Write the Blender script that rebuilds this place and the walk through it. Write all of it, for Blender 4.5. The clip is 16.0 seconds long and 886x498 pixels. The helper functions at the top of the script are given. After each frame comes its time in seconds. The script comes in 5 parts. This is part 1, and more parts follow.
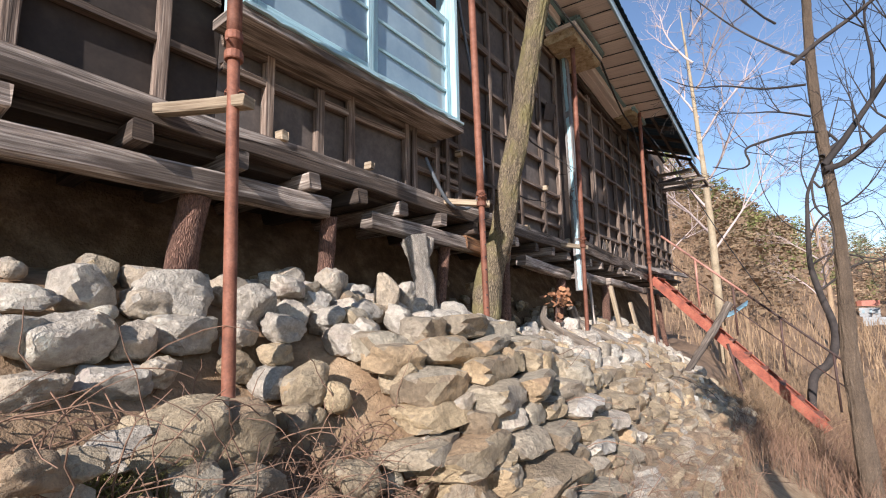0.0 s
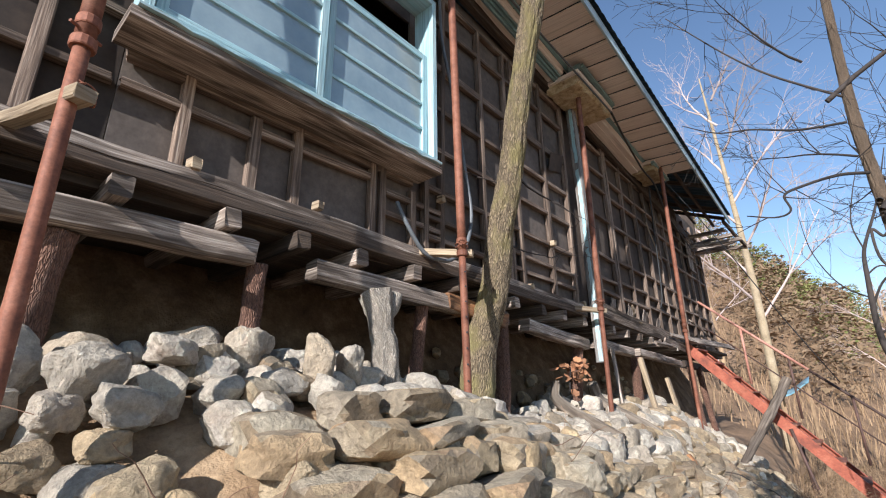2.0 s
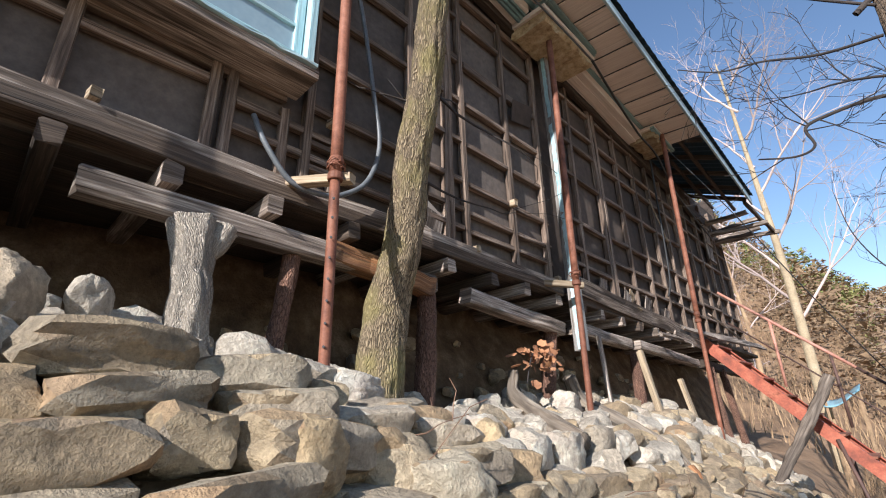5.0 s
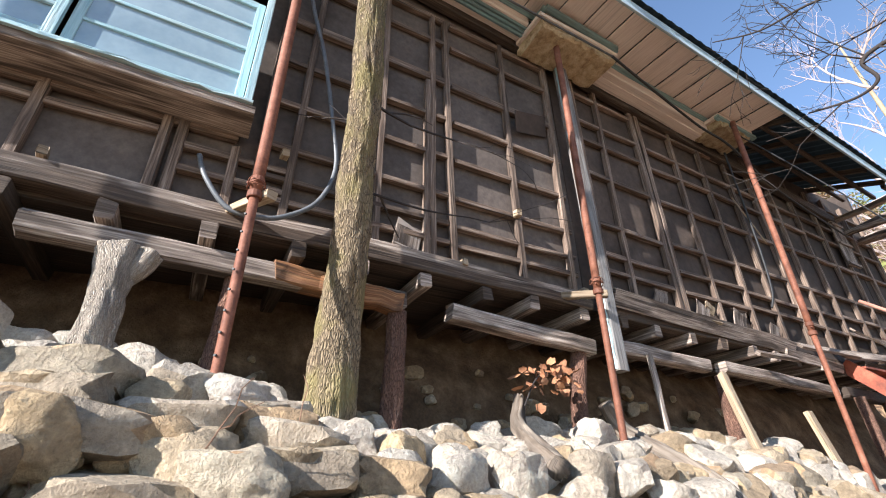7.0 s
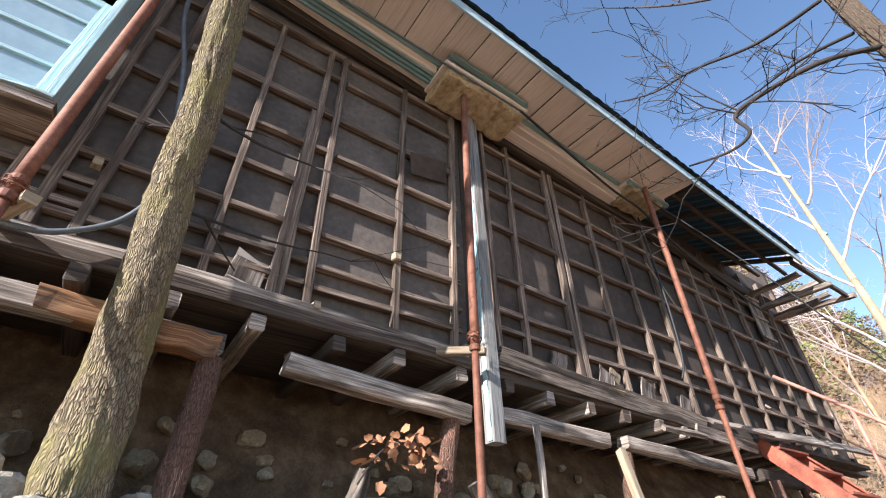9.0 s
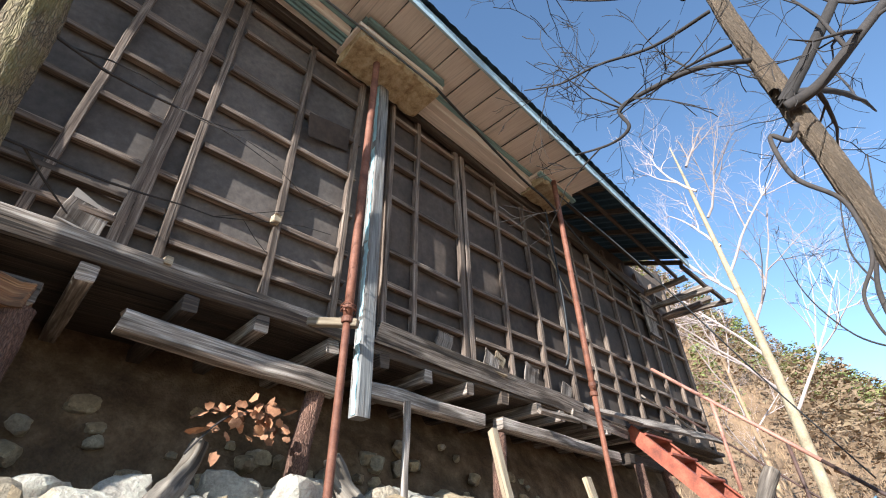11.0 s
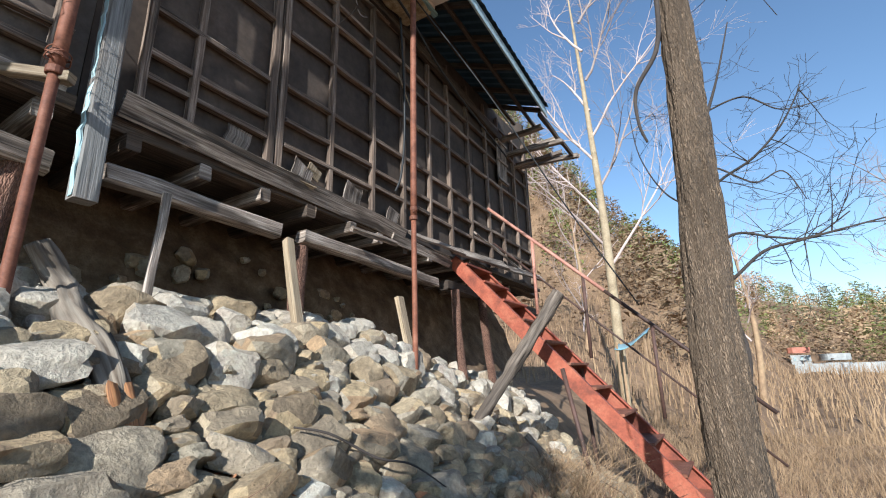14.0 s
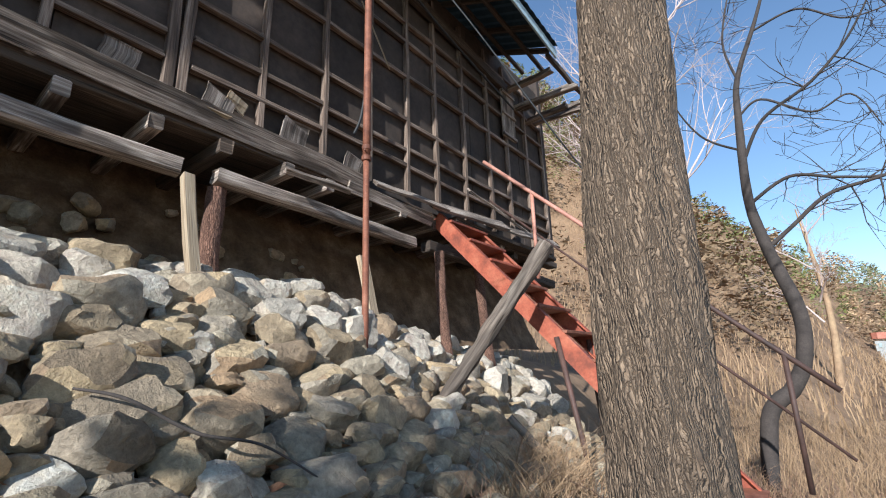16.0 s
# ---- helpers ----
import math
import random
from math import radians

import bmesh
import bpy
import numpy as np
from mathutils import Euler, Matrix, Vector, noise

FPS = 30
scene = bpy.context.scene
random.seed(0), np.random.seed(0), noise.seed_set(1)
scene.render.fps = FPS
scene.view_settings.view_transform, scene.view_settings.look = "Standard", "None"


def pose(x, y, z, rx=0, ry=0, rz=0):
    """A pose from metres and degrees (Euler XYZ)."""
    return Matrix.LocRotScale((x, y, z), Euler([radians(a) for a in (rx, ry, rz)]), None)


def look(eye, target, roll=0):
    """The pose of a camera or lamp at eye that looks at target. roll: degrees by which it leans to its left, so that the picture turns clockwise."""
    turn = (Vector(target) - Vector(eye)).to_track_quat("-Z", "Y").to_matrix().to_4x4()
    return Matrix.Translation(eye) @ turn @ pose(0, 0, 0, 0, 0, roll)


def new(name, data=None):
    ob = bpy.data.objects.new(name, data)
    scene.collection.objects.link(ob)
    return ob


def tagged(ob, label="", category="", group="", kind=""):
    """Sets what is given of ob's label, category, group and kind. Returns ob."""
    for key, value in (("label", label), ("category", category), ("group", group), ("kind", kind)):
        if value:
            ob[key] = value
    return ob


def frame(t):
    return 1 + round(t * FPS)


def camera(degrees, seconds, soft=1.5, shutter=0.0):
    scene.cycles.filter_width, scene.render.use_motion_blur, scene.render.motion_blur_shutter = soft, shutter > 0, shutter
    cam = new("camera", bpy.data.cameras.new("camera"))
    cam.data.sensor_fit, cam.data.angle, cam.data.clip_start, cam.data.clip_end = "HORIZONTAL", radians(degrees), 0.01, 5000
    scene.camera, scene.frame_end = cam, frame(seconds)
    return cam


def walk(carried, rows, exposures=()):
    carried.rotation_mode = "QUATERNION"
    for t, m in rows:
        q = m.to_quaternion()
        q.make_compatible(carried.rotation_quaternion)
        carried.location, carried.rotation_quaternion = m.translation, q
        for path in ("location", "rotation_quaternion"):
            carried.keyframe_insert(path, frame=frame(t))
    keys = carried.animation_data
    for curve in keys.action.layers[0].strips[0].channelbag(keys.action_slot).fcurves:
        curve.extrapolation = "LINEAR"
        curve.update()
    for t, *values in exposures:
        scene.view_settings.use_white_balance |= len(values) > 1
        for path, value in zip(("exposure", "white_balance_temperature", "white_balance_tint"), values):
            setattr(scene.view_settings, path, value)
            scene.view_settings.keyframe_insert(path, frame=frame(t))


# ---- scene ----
cam = camera(87.9, 16.0, soft=1.1)
METRES, EYE, TILT, LEAN, TURN = 6.4, 1.45, 0.0, 0.0, 36.9
ROWS = [
    (0.0, 0.0, 0.0, 0.0, 0.17, 8.49, 1.12),
    (0.5, 0.0179, 0.0353, -0.0078, 3.17, 10.22, 0.92),
    (1.0, 0.0401, 0.0592, -0.0127, 5.09, 12.63, 0.99),
    (1.5, 0.06, 0.0763, -0.0061, 5.11, 15.78, 1.09),
    (2.0, 0.0616, 0.1012, -0.0027, 4.16, 17.75, 0.83),
    (2.5, 0.0641, 0.1246, -0.0019, 2.95, 18.61, 1.12),
    (3.0, 0.0831, 0.1603, -0.009, 1.33, 18.71, 1.27),
    (3.5, 0.1084, 0.199, -0.0141, -1.67, 18.33, 1.48),
    (6.0, 0.2308, 0.305, -0.0566, 19.52, 23.54, 0.9),
    (6.5, 0.2734, 0.327, -0.0664, 24.26, 25.62, 0.88),
    (7.0, 0.3128, 0.3536, -0.0698, 24.63, 27.64, 0.93),
    (7.5, 0.3458, 0.3807, -0.0697, 24.33, 29.86, 0.73),
    (8.0, 0.3707, 0.4018, -0.0663, 23.19, 32.06, 0.53),
    (8.5, 0.3755, 0.4301, -0.0665, 21.2, 34.13, 0.55),
    (9.0, 0.3819, 0.4526, -0.06, 18.76, 35.64, 0.83),
    (11.5, 0.4402, 0.4889, -0.0671, 5.83, 31.16, 1.4),
    (12.0, 0.4481, 0.4907, -0.0727, 1.64, 27.55, 1.61),
    (12.5, 0.4581, 0.4999, -0.0775, -1.82, 23.17, 1.59),
    (13.0, 0.4741, 0.5224, -0.0856, -4.17, 19.21, 1.7),
    (13.5, 0.4969, 0.5523, -0.0868, -5.31, 16.12, 1.33),
    (14.0, 0.5236, 0.5706, -0.0893, -5.26, 15.24, 1.56),
    (14.5, 0.5571, 0.5892, -0.096, -5.97, 14.18, 1.35),
    (15.0, 0.5797, 0.6166, -0.0995, -5.54, 13.55, 1.17),
    (15.5, 0.6029, 0.6555, -0.1056, -2.61, 13.54, 1.25),
    (16.0, 0.6425, 0.6915, -0.1183, 1.12, 14.38, 1.68),
]
walk(cam, [(t, pose(0, 0, EYE, TILT, LEAN, TURN) @ pose(METRES * x, METRES * y, METRES * z, 90 + pitch, roll, yaw)) for t, x, y, z, yaw, pitch, roll in ROWS], [(0.0, 0.62, 6000, 15), (3.5, 0.6, 5850, 9), (6.0, 0.94, 6050, 13), (7.5, 1.32, 6050, 13), (9.2, 1.3, 5900, 11), (11.5, 1.1, 5700, 5), (13.0, 0.66, 5700, 5), (16.0, 0.62, 5650, 7)])

# ---- world and sun ----
SUN_TO = Vector((0.225, -0.87, 0.435)).normalized()
world = bpy.data.worlds.new("world")
scene.world = world
world.use_nodes = True
wn = world.node_tree.nodes
sky = wn.new("ShaderNodeTexSky")
sky.sky_type = "NISHITA"
sky.sun_disc = False
sky.sun_elevation = math.asin(SUN_TO.z)
sky.sun_rotation = math.atan2(SUN_TO.x, SUN_TO.y)
sky.altitude = 0
sky.dust_density = 0.0
sky.air_density = 1.0
sky.ozone_density = 1.0
wn["Background"].inputs["Strength"].default_value = 0.112
world.node_tree.links.new(sky.outputs[0], wn["Background"].inputs["Color"])
sun = new("sun", bpy.data.lights.new("sun", "SUN"))
sun.data.energy = 5.0
sun.data.angle = radians(0.5)
sun.data.color = (1.0, 0.94, 0.85)
sun.matrix_world = look((0, 0, 30), Vector((0, 0, 30)) - SUN_TO)


# ---- materials ----
def material(name, rough=0.85, metal=0.0):
    m = bpy.data.materials.new(name)
    m.use_nodes = True
    b = m.node_tree.nodes["Principled BSDF"]
    b.inputs["Roughness"].default_value = rough
    b.inputs["Metallic"].default_value = metal
    return m, m.node_tree.nodes, m.node_tree.links, b


def ramp(nodes, links, src, stops):
    r = nodes.new("ShaderNodeValToRGB")
    els = r.color_ramp.elements
    while len(els) < len(stops):
        els.new(0.5)
    for e, (p, c) in zip(els, stops):
        e.position, e.color = p, (*c, 1)
    links.new(src, r.inputs[0])
    return r.outputs[0]


def noise_node(nodes, links, vec, scale, detail=4, rough=0.6, stretch=None, shift=None):
    if stretch or shift:
        mp = nodes.new("ShaderNodeMapping")
        if stretch:
            mp.inputs["Scale"].default_value = stretch
        links.new(vec, mp.inputs["Vector"])
        if shift:
            links.new(shift, mp.inputs["Location"])
        vec = mp.outputs[0]
    n = nodes.new("ShaderNodeTexNoise")
    n.inputs["Scale"].default_value = scale
    n.inputs["Detail"].default_value = detail
    n.inputs["Roughness"].default_value = rough
    links.new(vec, n.inputs["Vector"])
    return n.outputs["Fac"]


def mix(nodes, links, fac, a, b, kind="MIX"):
    n = nodes.new("ShaderNodeMix")
    n.data_type, n.blend_type = "RGBA", kind
    for sock, v in ((n.inputs["Factor"], fac), (n.inputs["A"], a), (n.inputs["B"], b)):
        if isinstance(v, (int, float)):
            sock.default_value = v
        elif isinstance(v, tuple):
            sock.default_value = (*v, 1)
        else:
            links.new(v, sock)
    return n.outputs["Result"]


def bump(nodes, links, bsdf, height, strength, dist):
    n = nodes.new("ShaderNodeBump")
    n.inputs["Strength"].default_value = strength
    n.inputs["Distance"].default_value = dist
    links.new(height, n.inputs["Height"])
    links.new(n.outputs[0], bsdf.inputs["Normal"])


def wood(name, dark, mid, light, grain=1.0, rough=0.85, stain=(0.06, 0.045, 0.035), stain_amount=0.45, vary=0.25, cracks=0.8):
    """Weathered timber; grain runs along the U of the mesh, in metres."""
    m, n, l, b = material(name, rough)
    uv = n.new("ShaderNodeTexCoord").outputs["UV"]
    rnd = n.new("ShaderNodeObjectInfo").outputs["Random"]
    sh = n.new("ShaderNodeVectorMath")
    sh.operation = "SCALE"
    sh.inputs[0].default_value = (31, 17, 5)
    l.new(rnd, sh.inputs["Scale"])
    fine = noise_node(n, l, uv, 1.0, 5, 0.65, (3.0, 90.0 * grain, 1), sh.outputs[0])
    broad = noise_node(n, l, uv, 1.0, 3, 0.6, (1.4, 9.0, 1), sh.outputs[0])
    col = ramp(n, l, fine, [(0.32, dark), (0.5, mid), (0.7, light)])
    col = mix(n, l, ramp(n, l, broad, [(0.45, (0, 0, 0)), (0.6, (min(1, 1.4 * stain_amount),) * 3)]), col, stain)
    crack = noise_node(n, l, uv, 1.0, 3, 0.55, (0.9, 34.0 * grain, 1), sh.outputs[0])
    split = ramp(n, l, crack, [(0.33, (0.16, 0.15, 0.14)), (0.4, (1, 1, 1))])
    col = mix(n, l, cracks, col, split, "MULTIPLY")
    tone = n.new("ShaderNodeMapRange")
    l.new(rnd, tone.inputs[0])
    tone.inputs[3].default_value, tone.inputs[4].default_value = 1 - vary, 1 + vary
    hsv = n.new("ShaderNodeHueSaturation")
    l.new(tone.outputs[0], hsv.inputs["Value"])
    l.new(col, hsv.inputs["Color"])
    l.new(hsv.outputs[0], b.inputs["Base Color"])
    relief = n.new("ShaderNodeMath")
    relief.operation = "MULTIPLY_ADD"
    l.new(split, relief.inputs[0])
    relief.inputs[1].default_value = 0.8 * cracks
    l.new(fine, relief.inputs[2])
    bump(n, l, b, relief.outputs[0], 0.8, 0.006)
    return m


def mottled(name, colours, scale, rough=0.9, bump_d=0.01, bump_s=0.5, by_object=True, metal=0.0, fine=9.0):
    m, n, l, b = material(name, rough, metal)
    co = n.new("ShaderNodeNewGeometry").outputs["Position"]
    a = noise_node(n, l, co, scale, 5, 0.65)
    f = noise_node(n, l, co, scale * fine, 4, 0.7)
    k = len(colours)
    base = ramp(n, l, a, [(0.28 + 0.44 * i / max(1, k - 1), c) for i, c in enumerate(colours)])
    col = mix(n, l, 0.55, base, ramp(n, l, f, [(0.3, (0.35, 0.35, 0.35)), (0.7, (0.8, 0.8, 0.8))]), "OVERLAY")
    if by_object:
        rnd = n.new("ShaderNodeObjectInfo").outputs["Random"]
        tone = n.new("ShaderNodeMapRange")
        l.new(rnd, tone.inputs[0])
        tone.inputs[3].default_value, tone.inputs[4].default_value = 0.7, 1.25
        hsv = n.new("ShaderNodeHueSaturation")
        l.new(tone.outputs[0], hsv.inputs["Value"])
        l.new(col, hsv.inputs["Color"])
        col = hsv.outputs[0]
    l.new(col, b.inputs["Base Color"])
    bump(n, l, b, f, bump_s, bump_d)
    return m


def stone(name, tones):
    """Field stone: every stone takes its own tone, with veins, lichen and dirt on it."""
    m, n, l, b = material(name, 0.9)
    tc = n.new("ShaderNodeNewGeometry").outputs["Position"]
    info = n.new("ShaderNodeObjectInfo").outputs["Random"]
    isl = n.new("ShaderNodeNewGeometry").outputs["Random Per Island"]
    add = n.new("ShaderNodeMath")
    add.operation = "ADD"
    l.new(info, add.inputs[0])
    l.new(isl, add.inputs[1])
    fr = n.new("ShaderNodeMath")
    fr.operation = "FRACT"
    l.new(add.outputs[0], fr.inputs[0])
    k = len(tones)
    own = ramp(n, l, fr.outputs[0], [(i / max(1, k - 1), c) for i, c in enumerate(tones)])
    a = noise_node(n, l, tc, 7.0, 5, 0.7)
    f = noise_node(n, l, tc, 34.0, 6, 0.75)
    d = noise_node(n, l, tc, 16.0, 4, 0.6, (1, 1, 3.2))
    col = mix(n, l, 0.75, own, ramp(n, l, a, [(0.3, (0.3, 0.29, 0.28)), (0.7, (0.7, 0.69, 0.66))]), "OVERLAY")
    col = mix(n, l, 0.34, col, ramp(n, l, f, [(0.34, (0.1, 0.1, 0.1)), (0.5, (0.5, 0.5, 0.5)), (0.64, (0.88, 0.88, 0.88))]), "OVERLAY")
    col = mix(n, l, ramp(n, l, d, [(0.6, (0, 0, 0)), (0.78, (0.35, 0.35, 0.35))]), col, (0.2, 0.13, 0.07))
    l.new(col, b.inputs["Base Color"])
    ad = n.new("ShaderNodeMath")
    ad.operation = "MULTIPLY_ADD"
    l.new(a, ad.inputs[0])
    ad.inputs[1].default_value = 2.0
    l.new(f, ad.inputs[2])
    bump(n, l, b, ad.outputs[0], 1.0, 0.022)
    return m


def bark(name, dark, light, moss=None, scale=1.0):
    m, n, l, b = material(name, 0.95)
    uv = n.new("ShaderNodeTexCoord").outputs["UV"]
    v = n.new("ShaderNodeTexVoronoi")
    v.feature = "DISTANCE_TO_EDGE"
    mp = n.new("ShaderNodeMapping")
    mp.inputs["Scale"].default_value = ((5.5 if moss else 4.2) * scale, 21 * scale, 1)
    wob = noise_node(n, l, uv, 14 * scale, 4)
    wv = n.new("ShaderNodeVectorMath")
    wv.operation = "MULTIPLY_ADD"
    l.new(wob, wv.inputs[0])
    wv.inputs[1].default_value = (0.07, 0.03, 0)
    l.new(uv, wv.inputs[2])
    l.new(wv.outputs[0], mp.inputs["Vector"])
    l.new(mp.outputs[0], v.inputs["Vector"])
    f = noise_node(n, l, uv, 1, 4, 0.6, (10, 70, 1))
    big = noise_node(n, l, uv, 3.0, 4)
    col = ramp(n, l, v.outputs["Distance"], [(0.0, dark), (0.06, tuple(0.5 * p + 0.5 * q for p, q in zip(dark, light))), (0.24, light)])
    col = mix(n, l, 0.4, col, ramp(n, l, f, [(0.25, (0.25, 0.25, 0.25)), (0.75, (0.78, 0.78, 0.78))]), "OVERLAY")
    col = mix(n, l, 0.6, col, ramp(n, l, big, [(0.3, (0.28, 0.28, 0.28)), (0.7, (0.68, 0.68, 0.68))]), "OVERLAY")
    if moss:
        col = mix(n, l, ramp(n, l, big, [(0.45, (0, 0, 0)), (0.6, (0.8, 0.8, 0.8))]), col, moss)
    l.new(col, b.inputs["Base Color"])
    ad = n.new("ShaderNodeMath")
    ad.operation = "MULTIPLY_ADD"
    l.new(f, ad.inputs[0])
    ad.inputs[1].default_value = 0.25
    l.new(v.outputs["Distance"], ad.inputs[2])
    bump(n, l, b, ad.outputs[0], 0.9, 0.026)
    return m


M_BATTEN = wood("weathered_batten", (0.07, 0.047, 0.034), (0.2, 0.138, 0.1), (0.44, 0.345, 0.27), stain=(0.07, 0.046, 0.032))
M_BEAM = wood("bleached_beam", (0.1, 0.075, 0.06), (0.32, 0.25, 0.2), (0.66, 0.57, 0.48), stain=(0.05, 0.034, 0.024), stain_amount=0.6)
# M_SILL: timber colour lowered to deepen the shade under floor and eave
M_SILL = wood("shade_toned_sill_timber", (0.026, 0.017, 0.011), (0.07, 0.046, 0.031), (0.17, 0.125, 0.09))
M_PLANK = wood("pale_plank", (0.212, 0.145, 0.085), (0.383, 0.289, 0.187), (0.51, 0.408, 0.289), stain_amount=0.2)
M_ROT = wood("rotten_orange_wood", (0.08, 0.03, 0.012), (0.3, 0.13, 0.05), (0.5, 0.28, 0.13))
M_GREYBLUE = wood("grey_post", (0.08, 0.066, 0.056), (0.19, 0.165, 0.145), (0.38, 0.345, 0.32), stain=(0.24, 0.27, 0.28), stain_amount=0.2)
M_CREAM = wood("cream_painted_board", (0.66, 0.55, 0.48), (0.8, 0.69, 0.61), (0.86, 0.77, 0.69), stain=(0.4, 0.3, 0.2), stain_amount=0.06, rough=0.7, vary=0.04, cracks=0.25)
M_TEAL = wood("teal_painted_wood", (0.16, 0.22, 0.22), (0.2, 0.33, 0.34), (0.3, 0.45, 0.45), stain_amount=0.2, rough=0.6, cracks=0.25)
M_FASCIA = wood("pale_blue_fascia", (0.3, 0.4, 0.45), (0.45, 0.57, 0.62), (0.6, 0.7, 0.72), stain_amount=0.15, rough=0.6, cracks=0.25)
M_WINBLUE = wood("pale_blue_window_paint", (0.24, 0.38, 0.42), (0.36, 0.55, 0.59), (0.5, 0.68, 0.71), stain=(0.55, 0.56, 0.53), stain_amount=0.2, rough=0.5, vary=0.06, cracks=0.25)
# sheathing tone lowered to carry the wall's shade; M_PLY is the lighter one
M_SHADESHEATH = mottled("shade_toned_sheathing", [(0.03, 0.021, 0.016), (0.058, 0.041, 0.031), (0.1, 0.07, 0.052)], 1.6, 0.9, 0.004, 0.3)
M_PLY = mottled("brown_plywood_sheathing", [(0.0859, 0.0688, 0.0574), (0.127, 0.1, 0.0834), (0.173, 0.138, 0.115)], 2.2, 0.9, 0.004, 0.3)
M_DARKLOG = wood("dark_weathered_log", (0.0875, 0.065, 0.05), (0.213, 0.163, 0.125), (0.362, 0.294, 0.237), grain=0.7)
M_DARKMETAL = mottled("dark_roof_metal", [(0.014, 0.022, 0.024), (0.03, 0.042, 0.045)], 3, 0.75, 0.002, 0.2)
M_RUST = mottled("rusty_steel", [(0.105, 0.0364, 0.0201), (0.197, 0.0728, 0.0402), (0.276, 0.121, 0.0746)], 9, 0.7, 0.002, 0.4, metal=0.15)
M_REDPAINT = mottled("red_oxide_paint", [(0.13, 0.035, 0.02), (0.3, 0.072, 0.036), (0.4, 0.13, 0.07)], 5, 0.6, 0.002, 0.3)
M_PINKPAINT = mottled("faded_pink_paint", [(0.4, 0.17, 0.12), (0.6, 0.3, 0.22)], 6, 0.6, 0.002, 0.3)
M_DARKSTEEL = mottled("dark_rusty_steel", [(0.04, 0.025, 0.02), (0.12, 0.06, 0.045)], 9, 0.7, 0.002, 0.3)
M_CABLE = mottled("grey_hose_plastic", [(0.084, 0.091, 0.098), (0.14, 0.147, 0.154)], 12, 0.45, 0.001, 0.2)
M_BLACK = mottled("black_cable_rubber", [(0.015, 0.015, 0.016), (0.03, 0.03, 0.03)], 12, 0.6, 0.001, 0.2)
M_EARTH = mottled("dry_earth", [(0.151, 0.0907, 0.0495), (0.292, 0.192, 0.108), (0.454, 0.323, 0.198)], 3.5, 0.97, 0.02, 0.8, by_object=False)
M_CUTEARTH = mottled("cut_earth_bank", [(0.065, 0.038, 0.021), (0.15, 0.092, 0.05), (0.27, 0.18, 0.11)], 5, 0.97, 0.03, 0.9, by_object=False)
M_FIELD = mottled("dry_field", [(0.115, 0.068, 0.038), (0.22, 0.135, 0.075), (0.3, 0.19, 0.108)], 0.5, 0.97, 0.03, 0.7, by_object=False, fine=14)
M_STONE = stone("field_stone", [(0.38, 0.29, 0.185), (0.23, 0.17, 0.11), (0.46, 0.36, 0.235), (0.37, 0.31, 0.24), (0.32, 0.24, 0.155), (0.5, 0.375, 0.225), (0.4, 0.265, 0.155), (0.28, 0.225, 0.16), (0.47, 0.4, 0.3), (0.43, 0.325, 0.205)])
M_PALESTONE = stone("dusty_pale_stone", [(0.53, 0.47, 0.39), (0.42, 0.365, 0.3), (0.6, 0.535, 0.45), (0.46, 0.37, 0.27), (0.56, 0.5, 0.43)])
M_PLASTER = mottled("crumbling_plaster", [(0.2, 0.12, 0.06), (0.45, 0.34, 0.2), (0.6, 0.5, 0.34)], 14, 0.95, 0.012, 0.9)
M_BARK = bark("furrowed_bark", (0.035, 0.023, 0.014), (0.37, 0.28, 0.175), (0.23, 0.19, 0.075), 0.75)
M_BARK2 = bark("brown_flaky_bark", (0.08, 0.054, 0.036), (0.27, 0.19, 0.125), None, 1.7)
M_STUMP = bark("grey_stump_bark", (0.24, 0.2, 0.16), (0.5, 0.43, 0.35), None, 1.7)
M_LOGBARK = bark("reddish_log_bark", (0.06, 0.025, 0.016), (0.26, 0.14, 0.095), None, 1.2)
M_GREYLOG = wood("grey_split_log", (0.115, 0.0799, 0.0535), (0.259, 0.206, 0.155), (0.396, 0.333, 0.261), grain=0.7)
M_TWIG = mottled("dark_twig_bark", [(0.0292, 0.0228, 0.0195), (0.0585, 0.0455, 0.039)], 8, 0.9, 0.002, 0.3)
M_PALEBARK = mottled("pale_birch_bark", [(0.244, 0.18, 0.111), (0.36, 0.275, 0.171), (0.418, 0.332, 0.222)], 3, 0.8, 0.004, 0.4)
M_PINKTWIG = mottled("pinkish_far_twigs", [(0.36, 0.27, 0.24), (0.5, 0.4, 0.36)], 4, 0.9, 0.002, 0.2)
M_DRYLEAF = mottled("dry_leaf", [(0.18, 0.0675, 0.03), (0.315, 0.143, 0.0675), (0.413, 0.225, 0.12)], 14, 0.8, 0.002, 0.3)
M_STRAW = mottled("dry_straw", [(0.18, 0.113, 0.062), (0.33, 0.215, 0.12), (0.44, 0.3, 0.175)], 6, 0.9, 0.001, 0.2)
M_BRUSH = mottled("brown_brush_stem", [(0.12, 0.065, 0.04), (0.27, 0.16, 0.1)], 6, 0.9, 0.001, 0.2)
M_GREENGRASS = mottled("green_grass_blade", [(0.115, 0.119, 0.024), (0.276, 0.221, 0.056)], 9, 0.8, 0.001, 0.2)
M_PINE = mottled("pine_needles", [(0.08, 0.107, 0.0297), (0.192, 0.216, 0.0594), (0.32, 0.287, 0.104)], 0.9, 0.9, 0.01, 0.4)
M_SCRUB = mottled("leafless_scrub", [(0.184, 0.119, 0.0713), (0.312, 0.204, 0.119), (0.386, 0.281, 0.158)], 0.7, 0.95, 0.01, 0.4)
